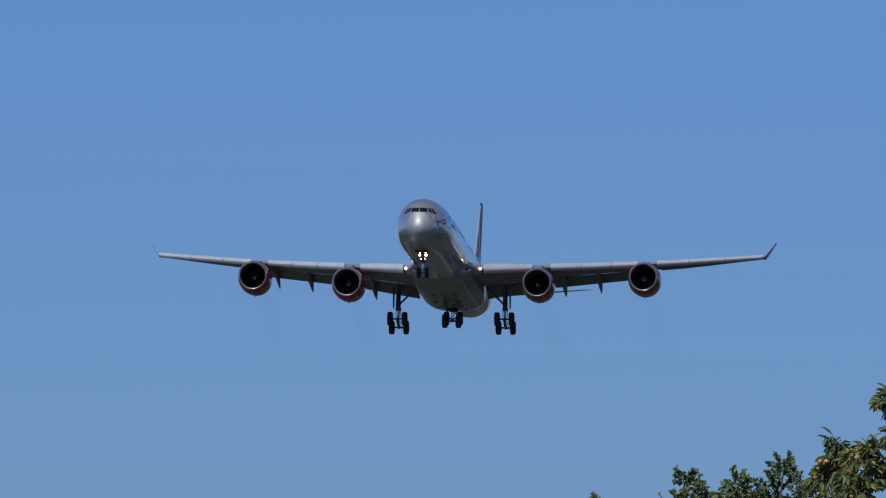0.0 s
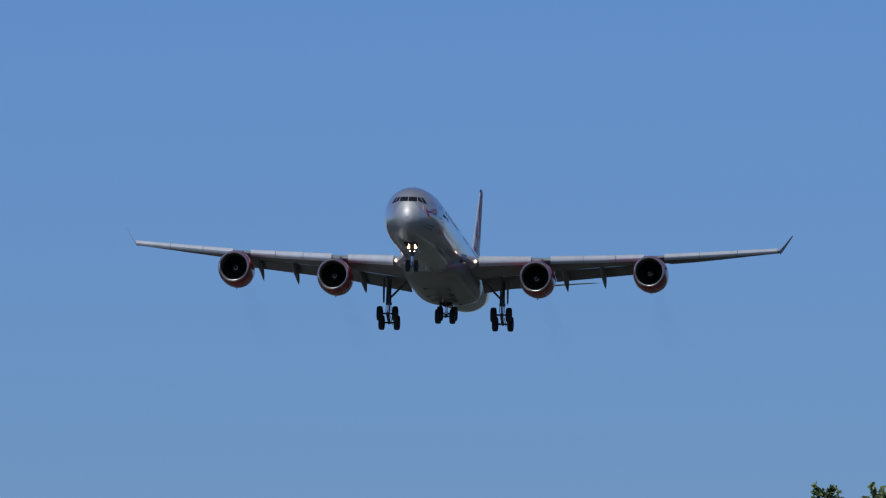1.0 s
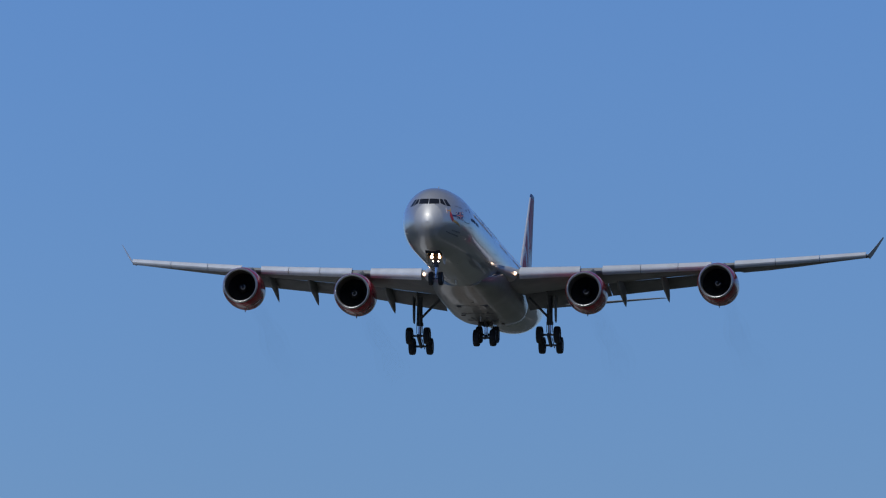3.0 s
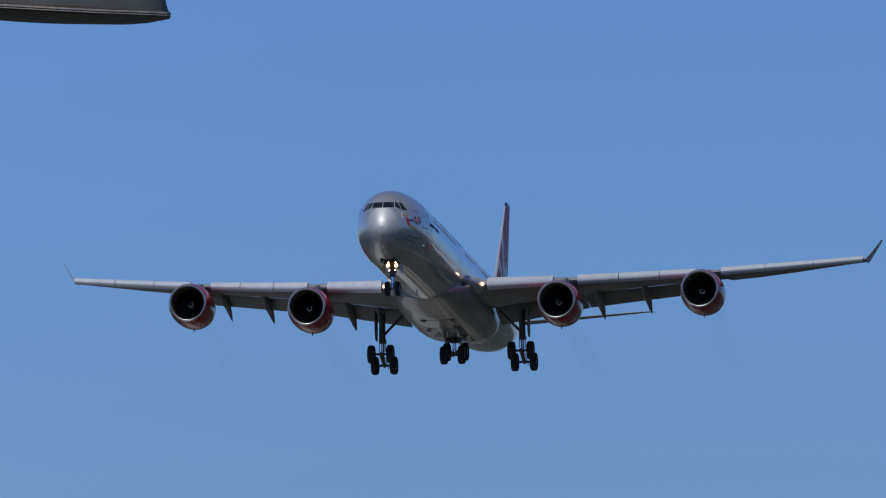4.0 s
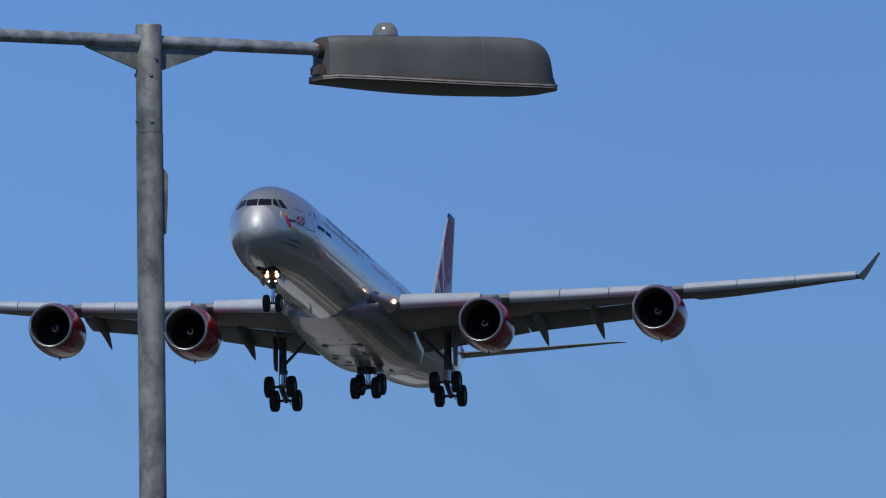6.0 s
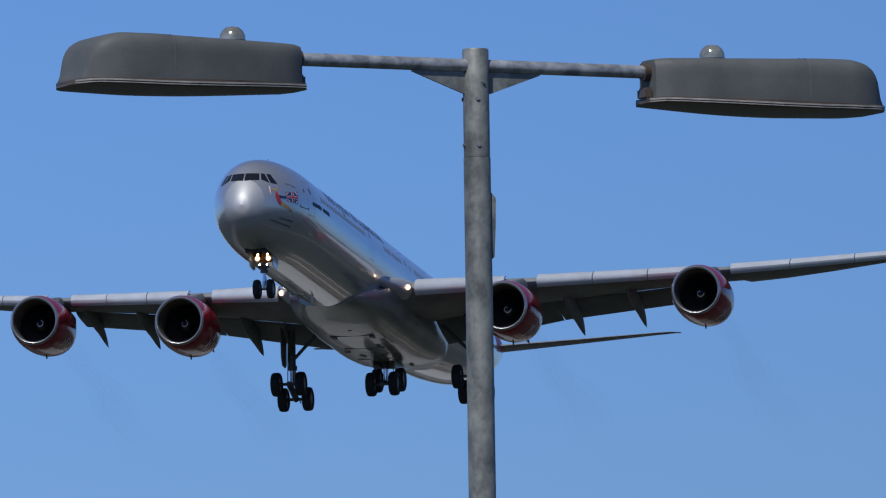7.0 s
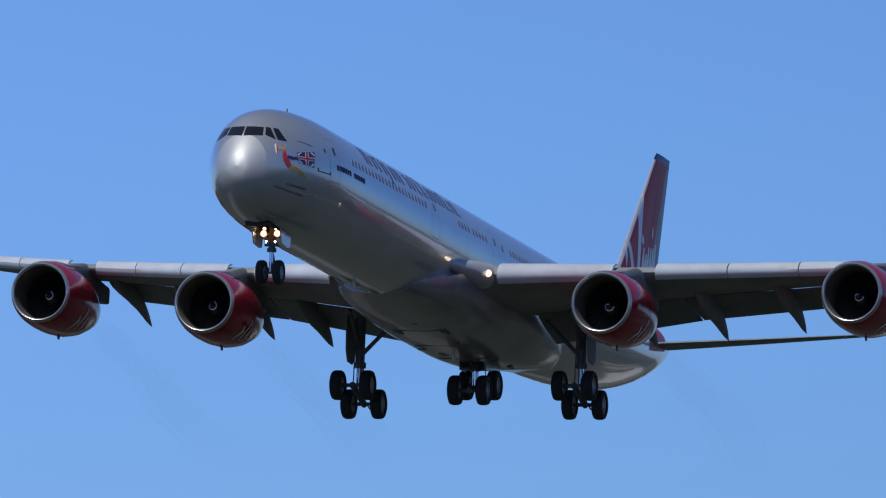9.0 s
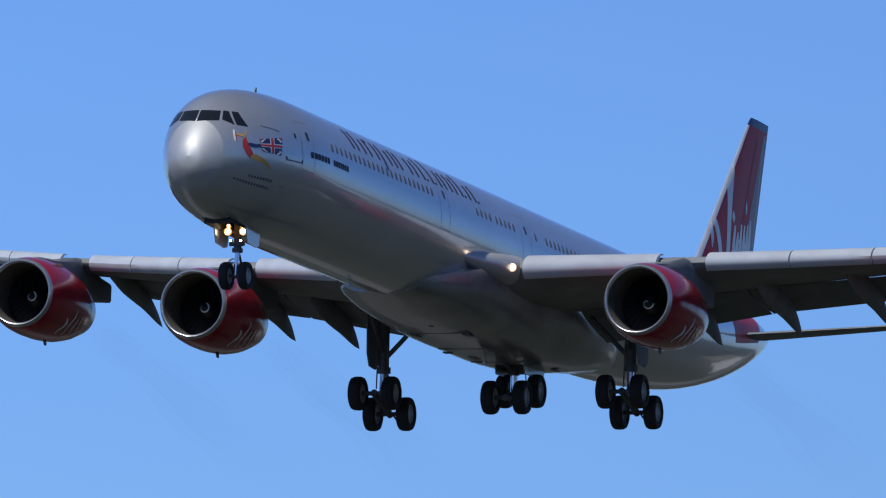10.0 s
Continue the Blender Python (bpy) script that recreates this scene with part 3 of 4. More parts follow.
def make_wing(side):
    w = part("wing", loft([wing_ring(y, lead_x(y) - 0.45, glide(TAIL_X, y)[0], glide(WING_Z, y)[0], glide(THICK, y)[0] * 0.9, glide(TWIST, y)[0], side)
                           for y in (1.0, 2.4, 3.7, 5.2, 7.0, 8.5, 10.0, 12.5, 15, 17.5, 19.4, 20.4, 20.6, 22.5, 25, 27.5, 29.5, 30.5)]), WING, plane, "grey swept wing")
    # slats, drooped ahead of the leading edge
    for a, b in ((4.0, 8.55), (10.25, 13.1), (13.15, 15.95), (16.0, 18.5), (20.3, 23.4), (23.45, 26.8), (26.85, 30.4)):
        rings = []
        for k in range(5):
            y = a + (b - a) * k / 4
            x, z, t = lead_x(y), glide(WING_Z, y)[0], glide(THICK, y)[0]
            h, l = 0.20 + 0.20 * t, 0.55 + 0.45 * t
            outer = [(-l, h * 1.20), (-l * 0.62, h * 1.12), (-l * 0.3, h * 0.82), (-l * 0.1, h * 0.40), (0, -h * 0.05), (-l * 0.04, -h * 0.42), (-l * 0.16, -h * 0.75), (-l * 0.3, -h * 0.92)]
            inner = [(-l * 0.32, -h * 0.80), (-l * 0.24, -h * 0.3), (-l * 0.34, h * 0.30), (-l * 0.6, h * 0.86), (-l * 0.98, h * 1.13)]
            rings.append([(x + px, y * side, z - 0.02 + pz) for px, pz in outer + inner])
        part("slat", loft(rings), SLAT, w, "pale extended leading-edge slat")
    # flaps: span, nose (x, z) and tail (x, z) at both ends
    def flap(y0, n0, t0, y1, n1, t1, thick, name, mat, label):
        rings = []
        for k in range(5):
            f = k / 4
            y = y0 + (y1 - y0) * f
            nx, nz = n0[0] + (n1[0] - n0[0]) * f, n0[1] + (n1[1] - n0[1]) * f
            tx, tz = t0[0] + (t1[0] - t0[0]) * f, t0[1] + (t1[1] - t0[1]) * f
            d = Vector((tx - nx, tz - nz))
            nrm = Vector((-d.y, d.x)).normalized() * (-1)
            rings.append([(nx + d.x * u + nrm.x * h * thick, y * side, nz + d.y * u + nrm.y * h * thick) for u, h in FOIL])
        return part(name, loft(rings), mat, w, label)
    for y0, y1, drop in FLAPS:
        def nose(y):
            x = glide(TAIL_X, min(y, 20.35))[0]
            c = lead_x(y) - x
            return (x + 0.80, glide(WING_Z, y)[0] - c * math.sin(radians(glide(TWIST, y)[0])) - 0.11)
        def tail(y):
            n = nose(y)
            ln = 3.55 if y < 10.03 else 3.5 - 0.06 * (y - 10.2)
            dip = radians(drop if y > 10.03 else drop - 5.0 * (y - 3.4) / 6.6)
            return (n[0] - ln * math.cos(dip), n[1] - ln * math.sin(dip))
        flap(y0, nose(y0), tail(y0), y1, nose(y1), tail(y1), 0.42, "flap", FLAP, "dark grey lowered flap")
    # flap track fairings
    for y, ln, r in ((7.9, 7.2, 0.44), (11.05, 6.6, 0.42), (14.5, 6.2, 0.40), (18.0, 4.6, 0.34)):
        x1 = glide(TAIL_X, y)[0]
        z1 = glide(WING_Z, y)[0] - (lead_x(y) - x1) * math.sin(radians(glide(TWIST, y)[0]))
        path = [(x1 + 3.4, z1 - 0.05, 0.05), (x1 + 2.6, z1 - 0.25, 0.6), (x1 + 1.2, z1 - 0.45, 0.95), (x1, z1 - 0.60, 1.0), (x1 - 0.9, z1 - 0.76, 0.92),
                (x1 - 1.8, z1 - 1.04, 0.72), (x1 - 2.6, z1 - 1.36, 0.42), (x1 - 3.2, z1 - 1.62, 0.05)]
        rings = []
        for k in range(29):
            u = k / 28 * (len(path) - 1)
            px, pz, pr = glide([(i, *q) for i, q in enumerate(path)], u)
            rings.append([(px, y * side + r * 0.62 * pr * math.cos(2 * math.pi * i / 16), pz + r * 1.35 * pr * math.sin(2 * math.pi * i / 16)) for i in range(16)])
        part("flap_track_fairing", loft(rings), WING, w, "pointed grey flap track fairing")
    # winglet
    rings = []
    for f in (0, 0.15, 0.4, 0.7, 0.92, 1.0):
        y = 30.5 + 1.15 * f ** 0.9
        z = 2.76 + 1.72 * f
        x0 = lead_x(30.5) - 0.45 - 1.55 * f
        c = 2.45 * (1 - f) + 0.75 * f
        rings.append([(x0 - u * c, (y + t * 0.16 * (1.2 - f)) * side, z - t * 0.10 * (1 - f)) for u, t in FOIL])
    part("winglet", loft(rings), SLAT, w, "upturned canted winglet")
    return w


FLAPS = ((3.4, 10.0, 14.0), (10.07, 19.2, 9.0))
wings = {s: make_wing(s) for s in (1, -1)}


# ---- engines ----
def make_engine(x, y, z, pylon_y, side):
    """Lip centre at x, y, z."""
    outer = [(-0.15, 1.428), (-0.22, 1.452), (-0.45, 1.51), (-0.9, 1.58), (-1.6, 1.63), (-2.7, 1.64), (-3.8, 1.57), (-4.8, 1.40), (-5.6, 1.18), (-6.1, 1.05), (-6.08, 1.0), (-5.0, 0.98), (-3.9, 0.95)]
    e = part("engine", turned(outer, n=56), RED, plane, "red lacquered engine nacelle")
    e.location = (x, y, z)
    part("inlet_lip", turned([(-0.155, 1.432), (-0.09, 1.402), (-0.03, 1.365), (0, 1.325), (-0.015, 1.288), (-0.06, 1.258), (-0.13, 1.238)], n=56), LIP, e, "bare polished metal inlet lip")
    part("inlet_duct", turned([(-0.128, 1.240), (-0.30, 1.215), (-0.6, 1.20), (-1.2, 1.225), (-2.1, 1.235), (-2.12, 0.1)], n=56), INLET, e, "grey inlet lining")
    part("spinner", turned([(-1.25, 0.002), (-1.27, 0.05), (-1.37, 0.14), (-1.60, 0.29), (-1.85, 0.38), (-2.05, 0.40)], n=32), SPINNER, e, "black spinner")
    bm = bmesh.new()
    turn, rows = 22, []
    for i in range(turn + 1):
        a = 2 * math.pi * 0.85 * i / turn + (1.0 if side > 0 else 2.2)
        r0 = 0.06 + 0.15 * i / turn
        row = []
        for r in (r0, r0 + 0.045):
            row.append(bm.verts.new((-1.25 - max(0, r - 0.02) * 0.98 + 0.03, r * math.cos(a), r * math.sin(a))))
        rows.append(row)
    for p, q in zip(rows, rows[1:]):
        bm.faces.new((p[0], p[1], q[1], q[0]))
    part("spinner_spiral", bm, WHITE, e, "white spiral painted on the spinner")
    bm = bmesh.new()
    prev = None
    for j in range(7):
        r = 0.36 + (1.22 - 0.36) * j / 6
        tw = radians(28 + 34 * j / 6)
        half = 0.15 + 0.03 * j / 6
        pts = []
        for sgn in (-1, 1):
            d = sgn * half
            pts.append(bm.verts.new((-1.93 - d * math.cos(tw), r * math.cos(d * math.sin(tw) / r), r * math.sin(d * math.sin(tw) / r))))
        if prev:
            bm.faces.new((prev[0], prev[1], pts[1], pts[0]))
        prev = pts
    blade = part("fan_blade", bm, FAN, e)
    for k in range(1, 26):
        twin(blade, Matrix.Rotation(2 * math.pi * k / 26, 4, "X"))
    part("core_nozzle", turned([(-4.9, 0.80), (-6.1, 0.78), (-6.9, 0.62), (-7.4, 0.52), (-7.38, 0.46), (-6.5, 0.45)], n=32), NOZZLE, e, "heat stained core nozzle")
    part("exhaust_cone", turned([(-6.5, 0.40), (-7.3, 0.30), (-8.0, 0.10), (-8.1, 0.005)], n=24), NOZZLE, e)
    # pylon from the cowl's top to the wing
    yl = abs(y)
    lx, lz = lead_x(yl) - x, glide(WING_Z, yl)[0] - z
    rings = []
    for px, lo, hi, hw in ((-1.0, 1.45, 1.50, 0.05), (-1.8, 1.4, 1.72, 0.18), (-3.4, 1.3, max(1.78, lz - 0.30), 0.27), (lx + 0.1, 1.05, lz + 0.12, 0.30),
                           (lx - 1.2, 0.8, lz + 0.14, 0.30), (lx - 2.6, 0.75, lz - 0.3, 0.26), (lx - 4.2, 0.95, lz - 0.4, 0.12)):
        rings.append([(px, hw * c, lo + (hi - lo) * (0.5 + 0.5 * s)) for c, s in ((1, -0.8), (1, 0.7), (0.6, 1), (-0.6, 1), (-1, 0.7), (-1, -0.8), (-0.5, -1), (0.5, -1))])
    part("pylon", loft(rings), WING, e, "grey engine pylon")
    # white brush-stroke marks on the outer side of the cowl
    for k, (s0, s1, a0, a1, wd) in enumerate(((1.9, 2.1, -30, -62, 0.22), (2.5, 2.6, -14, -58, 0.14), (3.0, 3.1, -26, -56, 0.13), (3.5, 3.6, -22, -58, 0.13))):
        for flip in (1, -1):
            bm = bmesh.new()
            prev = None
            for j in range(13):
                f = j / 12
                s = s0 + (s1 - s0) * f + 0.10 * math.sin(f * 6 + k)
                a = radians(a0 + (a1 - a0) * f)
                row = []
                for ds in (0, wd * (0.5 + 0.5 * math.sin(math.pi * min(1, f * 1.2)))):
                    r = glide([(-q[0], q[1]) for q in outer[:10]], s + ds)[0] + 0.010
                    row.append(bm.verts.new((-(s + ds), flip * r * math.cos(a), r * math.sin(a))))
                if prev:
                    bm.faces.new((prev[0], prev[1], row[1], row[0]))
                prev = row
            part("cowl_stroke", bm, WHITE, e, "white brush-stroke marking")
    part("drain_mast", plate([(-2.9, -1.5), (-3.25, -1.5), (-3.25, -1.78), (-3.1, -1.78)], 0.06), LINE, e, smooth=False)
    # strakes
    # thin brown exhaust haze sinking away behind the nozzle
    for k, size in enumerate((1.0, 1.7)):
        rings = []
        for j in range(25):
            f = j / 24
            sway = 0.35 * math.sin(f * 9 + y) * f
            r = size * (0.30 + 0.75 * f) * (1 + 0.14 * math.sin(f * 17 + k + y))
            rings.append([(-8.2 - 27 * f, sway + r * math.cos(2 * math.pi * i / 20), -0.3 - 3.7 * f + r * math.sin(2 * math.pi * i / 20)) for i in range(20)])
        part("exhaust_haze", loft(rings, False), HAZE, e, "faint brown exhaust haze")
    part("strake", plate([(-0.9, 1.22), (-2.2, 1.20), (-2.2, 1.45), (-1.7, 1.42)], 0.03, "y", 0.98 * (-1 if y > 0 else 1)), RED, e, smooth=False)
    return e


for side in (1, -1):
    make_engine(-26.85, 9.41 * side, -2.62, 9.41, side)
    make_engine(-33.30, 19.43 * side, -1.17, 19.43, side)


# ---- tail ----
def fin_ring(z, x0, x1, t):
    return [(x0 - u * (x0 - x1), h * t, z) for u, h in FOIL]


FIN = [(1.8, -60.6, -70.0, 0.95), (2.8, -61.6, -70.35, 0.90), (6.0, -64.85, -71.2, 0.70), (9.0, -67.8, -72.05, 0.5), (11.0, -69.75, -72.62, 0.37)]
fin = part("fin", loft([fin_ring(*r) for r in FIN]), FIN_RED, plane, "red fin with white brush strokes")
part("fin_cap", loft([fin_ring(11.0, -69.75, -72.62, 0.37), fin_ring(11.2, -69.95, -72.67, 0.33), fin_ring(11.38, -70.2, -72.72, 0.20)]), NAVY, fin, "dark fin cap")


# bare metal leading edge, wrapped round the nose of the fin
NOSE = [(u, h) for u, h in FOIL if u < 0.07]
bm = loft([[(x0 + 0.006 - u * (x0 - x1), h * t + math.copysign(0.006, h), z) for u, h in NOSE] for z, x0, x1, t in FIN], False)
part("leading_edge_strip", bm, SLAT, fin, "pale metal leading edge")


def fin_width(x, z):
    x0, x1, t = glide([(r[0], *r[1:]) for r in FIN], z)
    u = min(0.999, max(0.001, (x0 - x) / (x0 - x1)))
    return glide([(q[0], q[1]) for q in sorted(FOIL[:15])], u)[0] * t


def fin_mark(path, name, mat, label, side=1, lift=0.012):
    """A stroke on the fin: rows of x, z, half width."""
    bm = bmesh.new()
    prev = None
    n = 4 * (len(path) - 1)
    tab = [(i, *q) for i, q in enumerate(path)]
    for k in range(n + 1):
        x, z, h = glide(tab, k / 4)
        nose = glide(FIN, z)[0] - 0.02
        row = [bm.verts.new((q, side * (fin_width(q, z) + lift), z)) for q in (min(x + d, nose) for d in (h, h / 3, -h / 3, -h))]
        if prev:
            for i in range(3):
                bm.faces.new((prev[i], prev[i + 1], row[i + 1], row[i]))
        prev = row
    part(name, bm, mat, fin, label)


for sd in (1, -1):
    fin_mark([(-64.95, 6.45, 0.06), (-65.25, 6.15, 0.26), (-65.75, 5.2, 0.26), (-66.2, 3.6, 0.24)], "fin_stroke", WHITE, "white brush stroke", sd)
    fin_mark([(-64.85, 6.1, 0.05), (-64.85, 5.5, 0.17), (-64.75, 4.9, 0.05)], "fin_stroke", WHITE, "white brush stroke", sd, 0.014)
    fin_mark([(-66.75, 2.9, 0.24), (-66.95, 5.0, 0.26), (-67.10, 7.0, 0.30), (-67.35, 8.4, 0.38), (-67.75, 9.0, 0.12)], "fin_stroke", WHITE, "white brush stroke", sd)
    fin_mark([(-67.62, 6.9, 0.05), (-67.68, 6.65, 0.19), (-67.70, 6.4, 0.05)], "fin_stroke", WHITE, "white brush stroke", sd)
    fin_mark([(-69.55, 7.6, 0.04), (-69.60, 7.3, 0.13), (-69.58, 7.0, 0.04)], "fin_stroke", WHITE, "white brush stroke", sd)
    for k, x in enumerate((67.60, 68.10, 68.60, 69.10, 69.60, 70.05)):
        rise = 6.1 + 0.14 * k + 0.22 * math.sin(x * 7)
        fin_mark([(-x + 0.05, 3.2, 0.18), (-x, 4.4, 0.20), (-x - 0.16, 5.3, 0.23), (-x - 0.32, rise, 0.10)], "fin_stroke", WHITE, "white brush stroke", sd, 0.014)
    for k, x in enumerate((67.95, 68.85, 69.75)):
        fin_mark([(-x + 0.30, 5.75, 0.07), (-x, 5.2, 0.12), (-x - 0.30, 4.75, 0.07)], "fin_stroke", WHITE, "white brush stroke", sd, 0.016)
    # grey-mauve panel: the sky's sheen on the red rudder, put into the colour
    fin_mark([(-69.35, 2.9, 0.95), (-70.2, 5.5, 0.80), (-71.35, 8.5, 0.48), (-72.22, 10.9, 0.26)], "rudder", RUDDER_SHEEN, "rudder panel with a grey sky sheen painted in", sd, 0.006)
    fin_mark([(-70.3, 3.0, 0.04), (-70.9, 6.0, 0.04), (-71.6, 9.0, 0.035), (-72.0, 10.6, 0.03)], "rudder_edge", SLAT, "pale rudder edge", sd)
    fin_mark([(-67.1, 3.0, 0.035), (-69.0, 6.5, 0.03), (-70.9, 10.6, 0.025)], "rudder_seam", LINE, "rudder hinge line", sd)
    # tailplane
    rings = []
    for y, x0, x1, z, t in ((0.6, -63.2, -69.9, 0.98, 0.62), (2.0, -64.5, -70.3, 1.20, 0.55), (6.0, -68.0, -71.9, 1.87, 0.38), (10.2, -71.5, -73.6, 2.58, 0.22), (11.0, -72.3, -74.0, 2.72, 0.14), (11.36, -73.0, -74.1, 2.78, 0.05)):
        rings.append([(x0 - u * (x0 - x1), y * sd, z - 0.10 * (0.25 - u) * (x0 - x1) + h * t) for u, h in FOIL])
    tp = part("tailplane", loft(rings), WING, plane, "grey swept tailplane")
for mir in (False, True):
    skin([(60.9, 90), (62.4, -8), (67.6, -8), (69.8, 90)], FIN_RED, "tail_band", fuselage, 0.009, 14, 14, mir, "red paint below the fin")
part("tail_nozzle", turned([(0, 0.16), (-0.35, 0.10), (-0.34, 0.05)], n=16, origin=(-72.78, 0, 1.89)), NOZZLE, fuselage)


# ---- landing gear ----
def wheel_mesh(r, w):
    bm = turned([(-w / 2 * 0.72, r * 0.56), (-w / 2 * 0.96, r * 0.66), (-w / 2, r * 0.80), (-w / 2 * 0.86, r * 0.93), (-w / 2 * 0.5, r * 0.99), (0, r), (w / 2 * 0.5, r * 0.99),
                 (w / 2 * 0.86, r * 0.93), (w / 2, r * 0.80), (w / 2 * 0.96, r * 0.66), (w / 2 * 0.72, r * 0.56)], "y", 32)
    return bm


def hub_mesh(r, w):
    return turned([(-w * 0.30, 0.001), (-w * 0.32, r * 0.18), (-w * 0.24, r * 0.24), (-w * 0.20, r * 0.46), (-w * 0.37, r * 0.54), (-w * 0.36, r * 0.57),
                   (w * 0.36, r * 0.57), (w * 0.37, r * 0.54), (w * 0.20, r * 0.46), (w * 0.24, r * 0.24), (w * 0.32, r * 0.18), (w * 0.30, 0.001)], "y", 24)


def add_wheel(x, y, z, r, w, parent, store={}):
    key = (r, w)
    if key not in store:
        t = part("wheel", wheel_mesh(r, w), RUBBER, parent, "black rubber tyre")
        h = part("hub", hub_mesh(r, w), HUB, t, "grey metal wheel hub")
        store[key] = (t.data, h.data)
    else:
        t = new("wheel", store[key][0])
        t.parent = parent
        h = new("hub", store[key][1])
        h.parent = t
        tagged(t, "black rubber tyre")
        tagged(h, "grey metal wheel hub")
    t.location = (x, y, z)
    return t


def make_main_gear(side):
    y = 5.34 * side
    px, pz = -38.60, -5.20
    bm = tube((-38.5, y, -1.6), (-38.65, y, -3.75), 0.24, 0.22)
    tube((-38.65, y, -3.7), (-38.66, y, -3.95), 0.29, 0.29, bm=bm)
    g = part("main_gear", bm, STEEL, plane, "grey main landing gear leg")
    part("oleo", tube((-38.66, y, -3.9), (px, y, pz), 0.15), CHROME, g, "bright oleo piston")
    part("side_brace", tube((-38.55, y - 0.1 * side, -3.35), (-38.4, y - 1.7 * side, -1.75), 0.10), STEEL, g)
    part("drag_brace", tube((-38.6, y, -3.2), (-36.6, y, -1.5), 0.09), STEEL, g)
    bm = tube((-39.0, y, -3.8), (-39.35, y, -4.45), 0.07)
    tube((-39.35, y, -4.45), (-38.9, y, -5.1), 0.06, bm=bm)
    part("torque_link", bm, STEEL, g)
    fx, fz, rx, rz = px + 0.95, pz + 0.30, px - 0.95, pz - 0.32
    bm = tube((fx + 0.1, y, fz + 0.02), (rx - 0.1, y, rz - 0.02), 0.15)
    part("bogie_beam", bm, STEEL, g, "tilted bogie beam")
    for ax, az in ((fx, fz), (rx, rz)):
        part("axle", tube((ax, y - 0.55, az), (ax, y + 0.55, az), 0.09), STEEL, g)
        for d in (-0.72, 0.72):
            add_wheel(ax, y + d, az, 0.70, 0.53, g)
    part("brake_rod", tube((fx, y + 0.3, fz - 0.25), (rx, y + 0.3, rz - 0.22), 0.035), STEEL, g)
    for d in (-0.2, 0.2):
        part("hydraulic_hose", tube((-38.45, y + d, -2.2), (-38.5, y + d * 1.2, -4.6), 0.03, n=8), LINE, g)
    # leg door on the outer side
    bm = plate([(-37.75, -1.55), (-39.35, -1.6), (-39.25, -3.55), (-38.95, -3.75), (-38.2, -3.7), (-37.9, -3.2)], 0.06, "y", y + 0.48 * side)
    part("gear_door", bm, WING, g, "grey leg door", smooth=False)
    return g


for side in (1, -1):
    make_main_gear(side)

# centre gear, its truck tipped nose down
px, pz = -39.60, -4.69
bm = tube((-39.5, 0, -3.1), (-39.57, 0, -3.95), 0.26, 0.24)
cg = part("centre_gear", bm, STEEL, plane, "grey centre landing gear leg")
part("oleo", tube((-39.57, 0, -3.9), (px, 0, pz), 0.15), CHROME, cg, "bright oleo piston")
part("bogie_beam", tube((px + 1.0, 0, pz - 0.30), (px - 1.0, 0, pz + 0.22), 0.14), STEEL, cg, "tilted bogie beam")
for ax, az in ((px + 0.88, pz - 0.28), (px - 0.88, pz + 0.20)):
    part("axle", tube((ax, -0.5, az), (ax, 0.5, az), 0.09), STEEL, cg)
    for d in (-0.68, 0.68):
        add_wheel(ax, d, az, 0.70, 0.53, cg)
part("drag_brace", tube((-39.55, 0, -3.85), (-38.1, 0, -3.55), 0.09), STEEL, cg)
part("hydraulic_hose", tube((-39.8, 0.35, -3.4), (-40.1, 0.4, -4.4), 0.025, n=8), LINE, cg)
for d in (-1, 1):
    part("gear_door", plate([(-38.9, -3.45), (-41.6, -3.45), (-41.4, -3.95), (-39.1, -3.95)], 0.05, "y", 0.62 * d), BELLY, cg, "small open gear door", smooth=False)
# the belly stays closed here; a dark plate stands for the well's shade
part("wheel_well", plate([(-38.8, -0.55), (-41.7, -0.55), (-41.7, 0.55), (-38.8, 0.55)], 0.02, "z", -3.625), WELL, cg, "flat dark plate standing for the shaded open well", smooth=False)

# nose gear with its lamps
bm = tube((-6.55, 0, -2.3), (-6.50, 0, -3.45), 0.17, 0.15)
tube((-6.50, 0, -3.35), (-6.50, 0, -3.5), 0.21, 0.21, bm=bm)
ng = part("nose_gear", bm, STEEL, plane, "pale grey nose landing gear leg")
part("oleo", tube((-6.50, 0, -3.45), (-6.42, 0, -4.42), 0.09), CHROME, ng, "bright oleo piston")
part("axle", tube((-6.42, -0.42, -4.42), (-6.42, 0.42, -4.42), 0.07), STEEL, ng)
for d in (-0.385, 0.385):
    add_wheel(-6.42, d, -4.42, 0.54, 0.36, ng)
bm = tube((-6.68, 0, -3.5), (-6.95, 0, -3.85), 0.045)
tube((-6.95, 0, -3.85), (-6.6, 0, -4.25), 0.045, bm=bm)
part("torque_link", bm, STEEL, ng)
part("lamp_bracket", block(-6.42, 0, -2.74, 0.10, 0.80, 0.12, 0.02), STEEL, ng)
part("lower_bracket", block(-6.42, 0, -3.20, 0.12, 0.62, 0.14, 0.02), STEEL, ng)


# amber housings are made to glow in place of the lamps' bloom
def lamp(x, y, z, r, parent, amber=False, mat=LIGHT):
    l = part("landing_light", turned([(0.0, 0.001), (-0.01, r * 0.6), (-0.03, r)], n=20, origin=(x, y, z)), mat, parent, "lit white landing light")
    part("lamp_housing", turned([(0.0, r * 0.98), (0.0, r * 1.45), (-0.05, r * 1.45), (-0.22, r * 0.6)], n=20, origin=(x, y, z)), AMBER_BLOOM if amber else STEEL, l)


